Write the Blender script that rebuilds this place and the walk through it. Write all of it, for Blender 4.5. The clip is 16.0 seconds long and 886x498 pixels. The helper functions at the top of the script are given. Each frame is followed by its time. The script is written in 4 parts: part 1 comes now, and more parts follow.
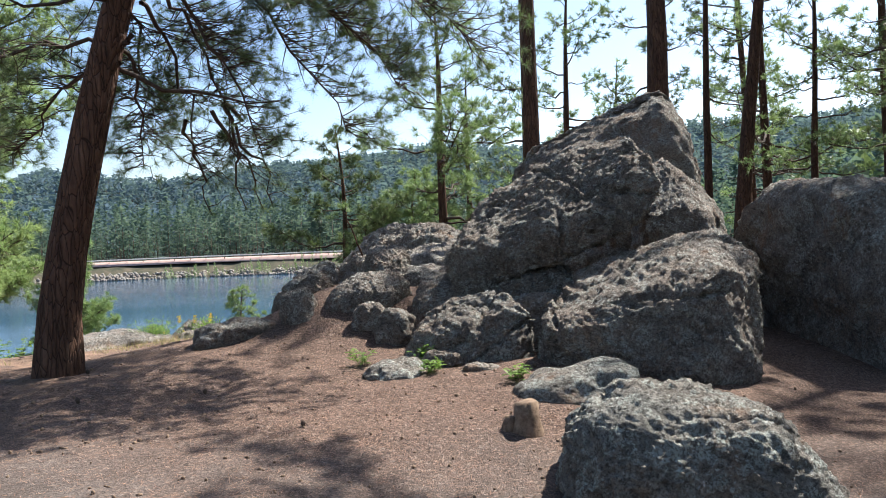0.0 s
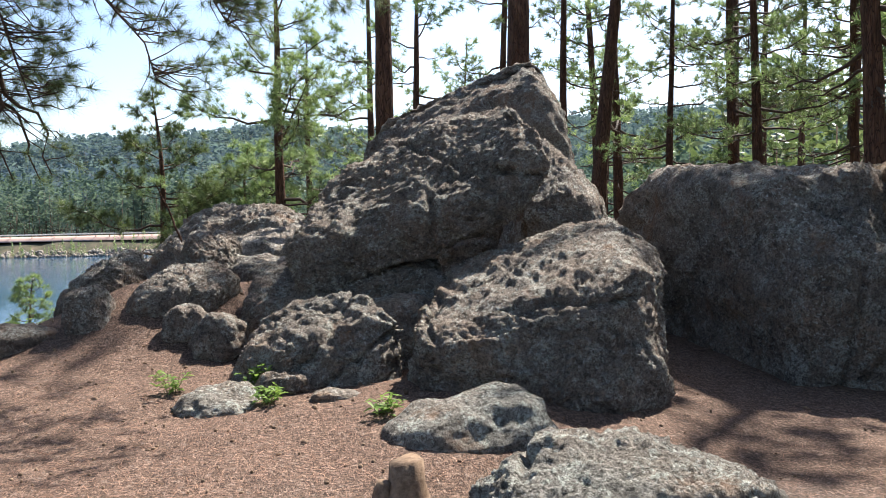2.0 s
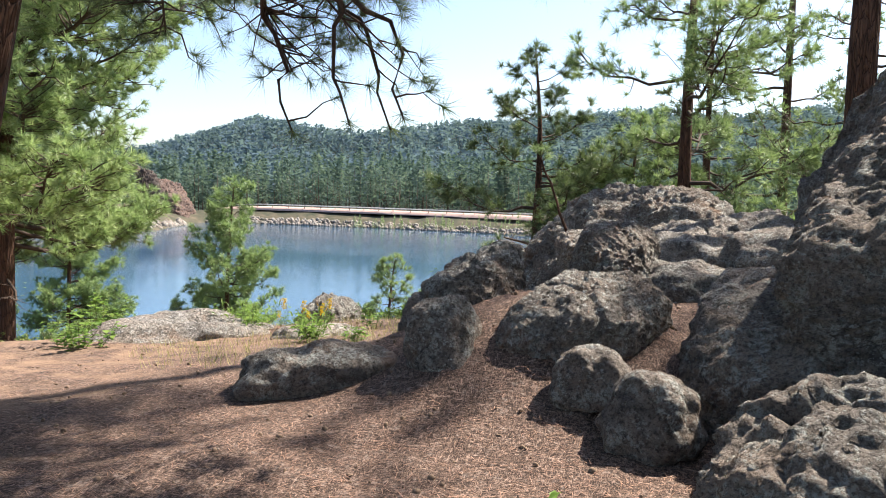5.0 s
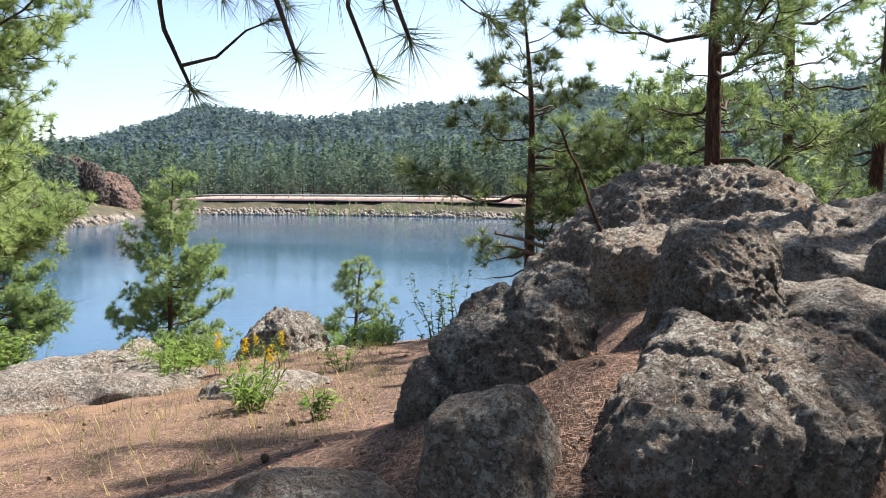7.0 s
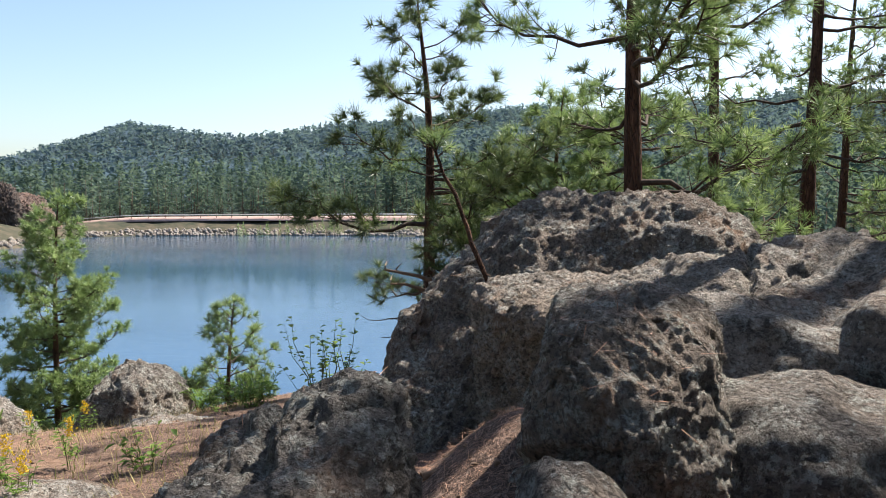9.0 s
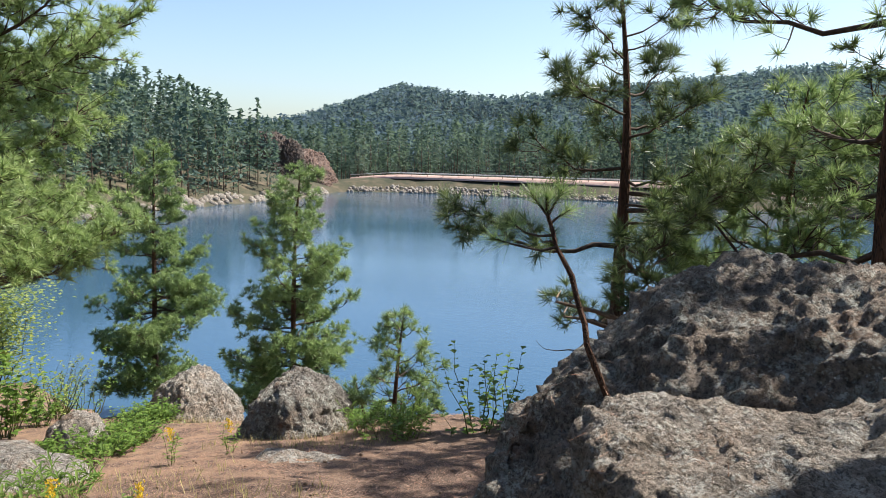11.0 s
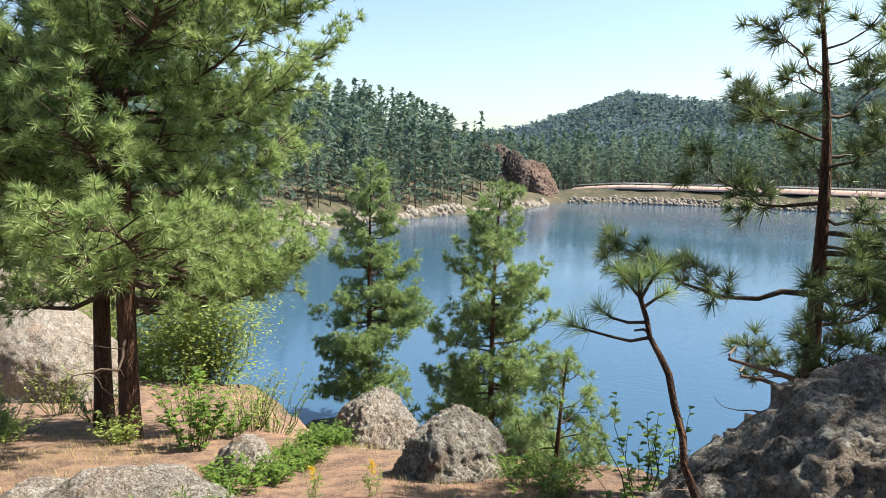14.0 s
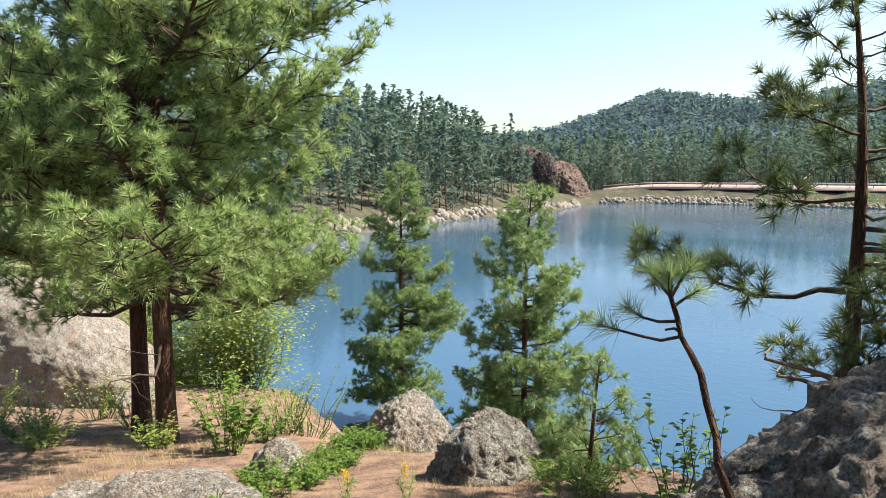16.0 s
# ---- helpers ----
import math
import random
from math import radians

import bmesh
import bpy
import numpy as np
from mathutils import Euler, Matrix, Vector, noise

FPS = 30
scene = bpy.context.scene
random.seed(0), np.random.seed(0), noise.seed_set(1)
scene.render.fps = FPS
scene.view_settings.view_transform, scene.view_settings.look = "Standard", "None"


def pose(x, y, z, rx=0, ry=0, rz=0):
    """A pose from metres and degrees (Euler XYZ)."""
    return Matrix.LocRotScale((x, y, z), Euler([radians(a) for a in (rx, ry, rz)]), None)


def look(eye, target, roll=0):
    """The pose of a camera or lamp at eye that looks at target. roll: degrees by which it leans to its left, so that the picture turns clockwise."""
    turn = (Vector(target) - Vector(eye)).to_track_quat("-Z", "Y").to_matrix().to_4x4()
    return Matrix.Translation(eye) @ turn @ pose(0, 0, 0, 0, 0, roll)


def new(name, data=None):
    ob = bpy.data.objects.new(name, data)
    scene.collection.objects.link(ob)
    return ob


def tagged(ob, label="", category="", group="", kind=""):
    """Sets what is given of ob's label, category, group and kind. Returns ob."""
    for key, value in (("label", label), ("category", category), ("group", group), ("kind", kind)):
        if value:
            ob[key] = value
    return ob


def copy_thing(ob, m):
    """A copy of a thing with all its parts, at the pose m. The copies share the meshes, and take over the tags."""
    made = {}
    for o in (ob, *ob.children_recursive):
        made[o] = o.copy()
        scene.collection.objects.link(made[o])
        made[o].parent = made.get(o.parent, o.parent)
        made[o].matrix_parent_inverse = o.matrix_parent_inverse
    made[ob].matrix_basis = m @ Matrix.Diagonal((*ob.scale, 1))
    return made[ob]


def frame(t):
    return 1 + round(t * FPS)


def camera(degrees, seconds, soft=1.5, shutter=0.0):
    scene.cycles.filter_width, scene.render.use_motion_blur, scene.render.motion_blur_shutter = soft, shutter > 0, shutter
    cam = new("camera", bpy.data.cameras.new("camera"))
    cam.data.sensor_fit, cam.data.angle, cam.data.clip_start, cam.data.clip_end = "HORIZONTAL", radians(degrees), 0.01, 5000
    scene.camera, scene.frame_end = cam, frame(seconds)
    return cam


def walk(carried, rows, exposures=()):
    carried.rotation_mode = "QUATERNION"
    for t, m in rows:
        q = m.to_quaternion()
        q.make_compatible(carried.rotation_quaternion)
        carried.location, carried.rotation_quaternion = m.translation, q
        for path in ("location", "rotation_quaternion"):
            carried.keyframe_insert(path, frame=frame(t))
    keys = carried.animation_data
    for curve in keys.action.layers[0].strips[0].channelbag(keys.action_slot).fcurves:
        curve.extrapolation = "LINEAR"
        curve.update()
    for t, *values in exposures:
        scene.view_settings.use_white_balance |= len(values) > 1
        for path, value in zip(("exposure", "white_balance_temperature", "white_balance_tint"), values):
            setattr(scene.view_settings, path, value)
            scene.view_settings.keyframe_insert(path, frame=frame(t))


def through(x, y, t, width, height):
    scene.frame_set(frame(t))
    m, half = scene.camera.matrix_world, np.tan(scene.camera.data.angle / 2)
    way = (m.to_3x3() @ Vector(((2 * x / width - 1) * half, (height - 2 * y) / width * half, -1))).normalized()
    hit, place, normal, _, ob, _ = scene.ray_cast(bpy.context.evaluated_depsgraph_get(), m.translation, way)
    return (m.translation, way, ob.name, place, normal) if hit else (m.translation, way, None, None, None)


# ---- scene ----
from mathutils.bvhtree import BVHTree

cam = camera(58.7, 16.0, soft=0.8)
PATH = [
    (0, (0.287, 0.016, 1.5), (0.231, 2.255, 1.437), -2.4),
    (0.5, (0.254, 0.359, 1.504), (0.447, 2.589, 1.421), -2.3),
    (1, (0.175, 0.732, 1.481), (0.548, 2.938, 1.381), -2),
    (1.5, (0.161, 1.21, 1.468), (0.631, 3.397, 1.349), -1.6),
    (2, (0.185, 1.708, 1.504), (0.592, 3.908, 1.381), -1.1),
    (2.3, (0.178, 2.04, 1.495), (0.524, 4.248, 1.363), -1.2),
    (2.5, (0.18, 2.228, 1.515), (0.5, 4.442, 1.391), -0.9),
    (3, (0.193, 2.748, 1.542), (0.446, 4.969, 1.397), -0.4),
    (3.5, (0.065, 3.257, 1.499), (0.15, 5.493, 1.384), 1.2),
    (4, (-0.096, 3.758, 1.499), (-0.297, 5.986, 1.382), 1.5),
    (4.5, (-0.241, 4.291, 1.46), (-0.732, 6.473, 1.324), 2.1),
    (4.7, (-0.352, 4.486, 1.451), (-0.905, 6.652, 1.301), 2.1),
    (6.8, (-1.305, 6.673, 1.52), (-1.855, 8.836, 1.315), 0),
    (7, (-1.337, 6.84, 1.498), (-1.781, 9.025, 1.29), 0),
    (7.5, (-1.363, 7.265, 1.522), (-1.578, 9.486, 1.326), -0.4),
    (8, (-1.272, 7.687, 1.564), (-1.514, 9.906, 1.38), -0.6),
    (8.2, (-1.243, 7.832, 1.564), (-1.486, 10.055, 1.411), -0.5),
    (10.3, (-0.718, 9.252, 1.871), (-1.301, 11.404, 1.662), 0.6),
    (10.5, (-0.681, 9.411, 1.976), (-1.378, 11.527, 1.756), 0.8),
    (11, (-0.614, 9.657, 2.083), (-1.558, 11.67, 1.812), 1.2),
    (11.5, (-0.563, 9.981, 2.136), (-1.636, 11.927, 1.858), 2),
    (12, (-0.457, 10.277, 2.232), (-1.707, 12.118, 1.964), 3.3),
    (12.5, (-0.442, 10.413, 2.28), (-1.812, 12.158, 1.97), 3),
    (13, (-0.408, 10.468, 2.298), (-1.838, 12.162, 1.982), 1.3),
    (13.5, (-0.381, 10.432, 2.298), (-1.83, 12.114, 2.006), 0.3),
    (14, (-0.362, 10.402, 2.304), (-1.831, 12.074, 2.052), 0.4),
    (14.5, (-0.354, 10.392, 2.3), (-1.828, 12.06, 2.055), 0.7),
    (15, (-0.357, 10.392, 2.299), (-1.851, 12.041, 2.05), 0),
    (15.5, (-0.353, 10.411, 2.298), (-1.866, 12.045, 2.054), -0.5),
    (16, (-0.353, 10.416, 2.297), (-1.888, 12.028, 2.054), -0.7),
]
walk(cam, [(t, look(eye, target, roll)) for t, eye, target, roll in PATH],
     [(0, 1.35, 6000, 10), (1.5, 1.5, 6200, 12), (4.5, 1.6, 6300, 12), (7.5, 1.45, 6400, 13), (10.5, 1.15, 6200, 11), (12, 1.2, 6300, 10), (14.5, 1.45, 6500, 8), (16, 1.45, 6500, 8)])

# ---------------------------------------------------------------- light
SUN_AZ, SUN_EL = radians(44), radians(52)
world = bpy.data.worlds.new("sky")
scene.world = world
world.use_nodes = True
wn = world.node_tree.nodes
sky = wn.new("ShaderNodeTexSky")
sky.sky_type = "NISHITA"
sky.sun_disc = False
sky.sun_elevation, sky.sun_rotation = SUN_EL, SUN_AZ
sky.air_density, sky.dust_density, sky.ozone_density = 1.0, 1.3, 1.8
wn["Background"].inputs["Strength"].default_value = 0.088
world.node_tree.links.new(sky.outputs["Color"], wn["Background"].inputs["Color"])
lamp = bpy.data.lights.new("sun", "SUN")
lamp.energy, lamp.angle, lamp.color = 5.0, radians(0.6), (1.0, 0.93, 0.82)
sun = new("sun", lamp)
toward = Vector((math.sin(SUN_AZ) * math.cos(SUN_EL), math.cos(SUN_AZ) * math.cos(SUN_EL), math.sin(SUN_EL)))
sun.matrix_world = look(toward * 60, (0, 0, 0))


# ---------------------------------------------------------------- materials
class Mat:
    """A small node writer."""

    def __init__(self, name, rough=0.8, spec=0.3):
        self.m = bpy.data.materials.new(name)
        self.m.use_nodes = True
        self.t = self.m.node_tree
        self.b = self.t.nodes["Principled BSDF"]
        self.b.inputs["Roughness"].default_value = rough
        self.b.inputs["Specular IOR Level"].default_value = spec

    def put(self, value, socket):
        if hasattr(value, "links"):
            self.t.links.new(value, socket)
        else:
            socket.default_value = value

    def node(self, kind, **inputs):
        n = self.t.nodes.new(kind)
        for k, v in inputs.items():
            self.put(v, n.inputs[k.replace("_", " ")])
        return n

    def coord(self, which="Object", scale=(1, 1, 1)):
        c = self.t.nodes.new("ShaderNodeTexCoord")
        m = self.node("ShaderNodeMapping", Vector=c.outputs[which], Scale=scale)
        return m.outputs[0]

    def noise(self, scale, detail=5, rough=0.6, vector=None, distortion=0.0):
        n = self.node("ShaderNodeTexNoise", Scale=scale, Detail=detail, Roughness=rough, Distortion=distortion)
        if vector is not None:
            self.put(vector, n.inputs["Vector"])
        return n.outputs["Fac"]

    def voronoi(self, scale, vector=None, feature="F1"):
        n = self.node("ShaderNodeTexVoronoi", Scale=scale)
        n.feature = feature
        if vector is not None:
            self.put(vector, n.inputs["Vector"])
        return n.outputs["Distance"]

    def ramp(self, fac, *stops):
        n = self.node("ShaderNodeValToRGB", Fac=fac)
        e = n.color_ramp.elements
        while len(e) < len(stops):
            e.new(0.5)
        for el, (p, c) in zip(e, stops):
            el.position = p
            el.color = (*c, 1) if len(c) == 3 else c
        return n.outputs["Color"]

    def mix(self, fac, a, b, blend="MIX"):
        n = self.node("ShaderNodeMix")
        n.data_type, n.blend_type = "RGBA", blend
        self.put(fac, n.inputs["Factor"])
        for v, s in ((a, n.inputs["A"] if False else n.inputs[6]), (b, n.inputs[7])):
            self.put((*v, 1) if isinstance(v, tuple) and len(v) == 3 else v, s)
        return n.outputs[2]

    def step(self, fac, lo, hi):
        n = self.node("ShaderNodeMapRange", Value=fac)
        n.inputs["From Min"].default_value, n.inputs["From Max"].default_value = lo, hi
        return n.outputs["Result"]

    def math(self, op, a, b=0.0):
        n = self.t.nodes.new("ShaderNodeMath")
        n.operation = op
        self.put(a, n.inputs[0])
        self.put(b, n.inputs[1])
        return n.outputs[0]

    def colour(self, c):
        self.put((*c, 1) if isinstance(c, tuple) else c, self.b.inputs["Base Color"])

    def bump(self, height, strength=0.5, distance=0.02):
        n = self.node("ShaderNodeBump", Height=height, Strength=strength, Distance=distance)
        self.t.links.new(n.outputs[0], self.b.inputs["Normal"])

    def done(self):
        return self.m


def rock_material(name, base, warm, lichen, amount=0.5):
    """Coarse granite with lichen crusts, dark algae and rusty stains."""
    m = Mat(name, 0.92, 0.15)
    v = m.coord("Object")
    grain = m.noise(38, 6, 0.7, v)
    large = m.noise(1.3, 5, 0.6, v)
    c = m.mix(m.step(large, 0.38, 0.66), base, warm)
    c = m.mix(m.step(grain, 0.34, 0.62), m.mix(0.62, c, (0.03, 0.026, 0.022)), c)
    blotch = m.noise(3.2, 7, 0.75, v)
    black = m.math("MULTIPLY", m.step(blotch, 0.50, 0.60), m.step(m.noise(19, 5, 0.75, v), 0.44, 0.56))
    c = m.mix(m.math("MULTIPLY", black, 0.65), c, (0.022, 0.02, 0.018))
    pale = m.math("MULTIPLY", m.step(m.noise(5.5, 7, 0.75, v), 0.5, 0.57), m.step(m.noise(36, 5, 0.75, v), 0.45, 0.51))
    c = m.mix(m.math("MULTIPLY", pale, amount), c, lichen)
    crust = m.math("MULTIPLY", m.step(m.noise(23, 5, 0.75, v), 0.53, 0.57), m.step(m.noise(2.1, 4, 0.7, v), 0.36, 0.56))
    c = m.mix(m.math("MULTIPLY", crust, 0.5), c, (0.025, 0.023, 0.021))
    dots = m.math("MULTIPLY", m.step(m.noise(31, 4, 0.7, m.coord("Object", (1, 1, 1.2))), 0.57, 0.6), m.step(m.noise(1.7, 4, 0.7, v), 0.4, 0.6))
    c = m.mix(m.math("MULTIPLY", dots, amount), c, (0.58, 0.58, 0.52))
    specks = m.step(m.noise(64, 4, 0.7, v), 0.54, 0.59)
    c = m.mix(m.math("MULTIPLY", specks, 0.55), c, (0.03, 0.027, 0.024))
    rust = m.step(m.noise(2.4, 5, 0.75, m.coord("Object", (1, 1, 0.5))), 0.56, 0.7)
    c = m.mix(m.math("MULTIPLY", rust, 0.45), c, (0.30, 0.15, 0.07))
    m.colour(c)
    lumps = m.noise(11, 10, 0.78, v)
    pits = m.step(m.noise(27, 5, 0.7, v), 0.36, 0.5)
    h = m.math("ADD", m.math("MULTIPLY", grain, 0.35), m.math("ADD", lumps, m.math("MULTIPLY", pits, 0.4)))
    m.bump(h, 1.0, 0.07)
    return m.done()


ROCK = rock_material("granite", (0.32, 0.285, 0.245), (0.4, 0.31, 0.24), (0.48, 0.48, 0.42), 0.75)
ROCK_PALE = rock_material("pale_granite", (0.45, 0.4, 0.34), (0.5, 0.4, 0.31), (0.56, 0.54, 0.48), 0.6)
ROCK_GREEN = rock_material("lichen_granite", (0.39, 0.37, 0.32), (0.42, 0.35, 0.28), (0.54, 0.56, 0.49), 0.9)
ROCK_DARK = rock_material("dark_granite", (0.10, 0.082, 0.074), (0.15, 0.105, 0.085), (0.22, 0.21, 0.185), 0.4)
ROCK_RED = rock_material("red_granite", (0.16, 0.115, 0.1), (0.27, 0.16, 0.115), (0.3, 0.27, 0.25), 0.3)


ROCK_TAN = rock_material("rusty_granite", (0.33, 0.25, 0.17), (0.42, 0.26, 0.14), (0.38, 0.36, 0.3), 0.4)


def ground_material():
    m = Mat("forest_floor", 0.95, 0.1)
    v = m.coord("Object")
    large = m.noise(0.55, 4, 0.55, v)
    mid = m.noise(2.7, 6, 0.65, v)
    streak = m.math("MAXIMUM", m.noise(9, 4, 0.65, m.coord("Object", (8, 2.2, 3)), 1.8), m.noise(9, 4, 0.65, m.coord("Object", (2.2, 8, 3)), 1.8))
    fine = m.noise(60, 4, 0.7, v)
    duff = m.ramp(streak, (0.46, (0.04, 0.028, 0.022)), (0.57, (0.16, 0.105, 0.078)), (0.68, (0.36, 0.25, 0.19)))
    dirt = m.ramp(mid, (0.3, (0.095, 0.08, 0.07)), (0.7, (0.185, 0.155, 0.135)))
    xyz = m.node("ShaderNodeSeparateXYZ", Vector=v)
    path = m.math("ADD", m.math("MULTIPLY", m.step(xyz.outputs["Y"], 6.5, 2.0), 0.55), m.math("MULTIPLY", large, 0.6))
    c = m.mix(m.step(path, 0.4, 0.72), duff, dirt)
    c = m.mix(m.math("MULTIPLY", m.step(fine, 0.52, 0.64), 0.75), c, (0.04, 0.031, 0.026))
    c = m.mix(m.math("MULTIPLY", m.step(m.noise(27, 5, 0.75, v), 0.56, 0.66), 0.5), c, (0.36, 0.29, 0.24))
    tan = m.math("MULTIPLY", m.step(xyz.outputs["X"], -2.8, -4.8), m.step(mid, 0.42, 0.62))
    c = m.mix(m.math("MULTIPLY", tan, 0.75), c, m.ramp(fine, (0.3, (0.23, 0.135, 0.085)), (0.7, (0.38, 0.26, 0.17))))
    flat = m.node("ShaderNodeVectorMath", Vector=m.coord("Object", (1, 1, 0)))
    flat.operation = "LENGTH"
    far = m.math("MAXIMUM", m.step(xyz.outputs["Z"], -4.0, -6.5), m.step(flat.outputs["Value"], 45, 80))
    c = m.mix(far, c, m.ramp(m.noise(0.3, 6, 0.7, v), (0.35, (0.04, 0.046, 0.03)), (0.55, (0.085, 0.075, 0.05)), (0.75, (0.17, 0.125, 0.09))))
    c = m.mix(m.step(flat.outputs["Value"], 235, 270), c, m.ramp(m.noise(0.08, 6, 0.7, v), (0.35, (0.028, 0.045, 0.036)), (0.65, (0.06, 0.08, 0.06))))
    m.colour(c)
    m.bump(m.math("ADD", m.math("MULTIPLY", streak, 0.7), m.math("MULTIPLY", fine, 0.5)), 0.8, 0.025)
    return m.done()


GROUND = ground_material()


def bark_material(name, a, b, c):
    m = Mat(name, 0.9, 0.15)
    v = m.mix(0.12, m.coord("Object", (1, 1, 0.2)), m.node("ShaderNodeTexNoise", Scale=7.0).outputs["Color"])
    plates = m.voronoi(24, v, "DISTANCE_TO_EDGE")
    n = m.noise(14, 6, 0.7, m.coord("Object", (1, 1, 0.22)))
    col = m.ramp(n, (0.32, a), (0.55, b), (0.75, c))
    col = m.mix(m.step(plates, 0.05, 0.0), col, (0.022, 0.014, 0.01))
    m.colour(col)
    m.bump(m.math("ADD", m.math("MINIMUM", m.math("MULTIPLY", plates, 3.0), 0.6), m.math("MULTIPLY", n, 0.6)), 1.0, 0.03)
    return m.done()


BARK = bark_material("pine_bark", (0.055, 0.03, 0.02), (0.115, 0.062, 0.04), (0.2, 0.11, 0.07))
BARK_GREY = bark_material("grey_bark", (0.06, 0.045, 0.035), (0.12, 0.09, 0.07), (0.22, 0.17, 0.13))


def simple(name, a, b, scale=12, rough=0.85, bump=0.4, spec=0.2):
    m = Mat(name, rough, spec)
    n = m.noise(scale, 5, 0.65, m.coord("Object"))
    m.colour(m.ramp(n, (0.3, a), (0.7, b)))
    m.bump(n, bump, 0.01)
    return m.done()


def leafy(name, a, b, c, through=0.35, rough=0.55, spec=0.25):
    """Foliage: colour by blade, light passing through."""
    m = Mat(name, rough, spec)
    g = m.t.nodes.new("ShaderNodeNewGeometry")
    n = m.noise(2.6, 3, 0.6, m.coord("Object"))
    col = m.ramp(m.math("ADD", m.math("MULTIPLY", g.outputs["Random Per Island"], 0.4), m.math("MULTIPLY", n, 0.65)), (0.26, a), (0.5, b), (0.78, c))
    m.colour(col)
    tr = m.node("ShaderNodeBsdfTranslucent", Color=m.mix(0.2, col, (0.28, 0.4, 0.09)))
    mx = m.node("ShaderNodeMixShader", Fac=through)
    m.t.links.new(m.b.outputs[0], mx.inputs[1])
    m.t.links.new(tr.outputs[0], mx.inputs[2])
    m.t.links.new(mx.outputs[0], m.t.nodes["Material Output"].inputs["Surface"])
    return m.done()


NEEDLE = leafy("pine_needles", (0.045, 0.085, 0.032), (0.21, 0.3, 0.105), (0.42, 0.5, 0.22), 0.4, 0.42, 0.4)
# Brighter needle copy for the bushy bank pines, sunlight put into the colour.
NEEDLE_SUN = leafy("sunlit_tint_needles", (0.06, 0.105, 0.038), (0.27, 0.37, 0.13), (0.5, 0.58, 0.26), 0.45, 0.42, 0.4)
# Darker needle copy; the shade of backlit crowns is painted into its colour.
NEEDLE_BACKLIT = leafy("backlit_needles", (0.02, 0.036, 0.018), (0.085, 0.12, 0.045), (0.22, 0.26, 0.11), 0.33, 0.42, 0.4)
# Distance haze over the lake is mixed into this paler blue-green.
NEEDLE_FAR_HAZE = leafy("far_haze_needles", (0.05, 0.085, 0.08), (0.1, 0.145, 0.125), (0.16, 0.205, 0.165), 0.4, 0.95, 0.03)
# Bluer still: the hills' haze is put into the needle colour.
NEEDLE_HILL_HAZE = leafy("hill_haze_needles", (0.08, 0.12, 0.155), (0.1, 0.145, 0.18), (0.125, 0.172, 0.205), 0.4, 0.95, 0.03)
LEAF = leafy("green_leaves", (0.05, 0.1, 0.018), (0.13, 0.22, 0.038), (0.25, 0.35, 0.08), 0.5)
LEAF_YELLOW = leafy("yellow_green_leaves", (0.14, 0.2, 0.04), (0.26, 0.32, 0.08), (0.4, 0.42, 0.14), 0.45)
GRASS = leafy("dry_grass", (0.16, 0.17, 0.05), (0.32, 0.27, 0.11), (0.5, 0.4, 0.19), 0.35)
FLOWER = leafy("yellow_flowers", (0.6, 0.4, 0.02), (0.75, 0.52, 0.03), (0.85, 0.65, 0.06), 0.3)
LITTER = leafy("fallen_needles", (0.09, 0.05, 0.034), (0.26, 0.14, 0.09), (0.46, 0.28, 0.19), 0.1, 0.8)
STEM = simple("stems", (0.07, 0.09, 0.03), (0.14, 0.13, 0.05), 30)
TWIG = simple("twigs", (0.035, 0.024, 0.018), (0.10, 0.07, 0.05), 20)
DEADWOOD = simple("dead_wood", (0.10, 0.065, 0.042), (0.26, 0.18, 0.12), 24, 0.9, 0.8)
ROAD = simple("gravel_road", (0.3, 0.2, 0.165), (0.4, 0.29, 0.25), 0.6)
RAIL = simple("galvanised_rail", (0.42, 0.42, 0.41), (0.6, 0.6, 0.58), 2, 0.45)


def water_material():
    m = Mat("lake_water", 0.04, 0.5)
    m.colour((0.035, 0.08, 0.135))
    m.b.inputs["IOR"].default_value = 1.33
    v = m.coord("Object", (0.35, 1.0, 1.0))
    w = m.math("ADD", m.math("MULTIPLY", m.noise(2.6, 3, 0.55, v), 0.4), m.math("MULTIPLY", m.noise(9, 3, 0.6, v), 0.16))
    calm = m.step(m.noise(0.018, 3, 0.5, m.coord("Object", (0.6, 1.6, 1))), 0.36, 0.62)
    m.bump(m.math("MULTIPLY", w, m.math("ADD", m.math("MULTIPLY", calm, 0.7), 0.3)), 0.5, 0.10)
    return m.done()


WATER = water_material()


# ---------------------------------------------------------------- tools
def vnoise(p, seed=0):
    """Smooth lattice noise in -1..1 for an (n, 3) array."""
    i = np.floor(p).astype(np.int64)
    f = p - i
    f = f * f * (3 - 2 * f)
    out = np.zeros(len(p))
    for dx in (0, 1):
        for dy in (0, 1):
            for dz in (0, 1):
                h = (i[:, 0] + dx) * 374761393 + (i[:, 1] + dy) * 668265263 + (i[:, 2] + dz) * 2147483647 + seed * 974711
                h = (h ^ (h >> 13)) * 1274126177
                h = (h ^ (h >> 16)) & 0xFFFF
                w = (f[:, 0] if dx else 1 - f[:, 0]) * (f[:, 1] if dy else 1 - f[:, 1]) * (f[:, 2] if dz else 1 - f[:, 2])
                out += w * (h / 32767.5 - 1)
    return out


def fbm(p, octaves=4, seed=0, gain=0.5):
    out, a = np.zeros(len(p)), 1.0
    for o in range(octaves):
        out += a * vnoise(p * 2 ** o + 17.3 * o, seed + o)
        a *= gain
    return out


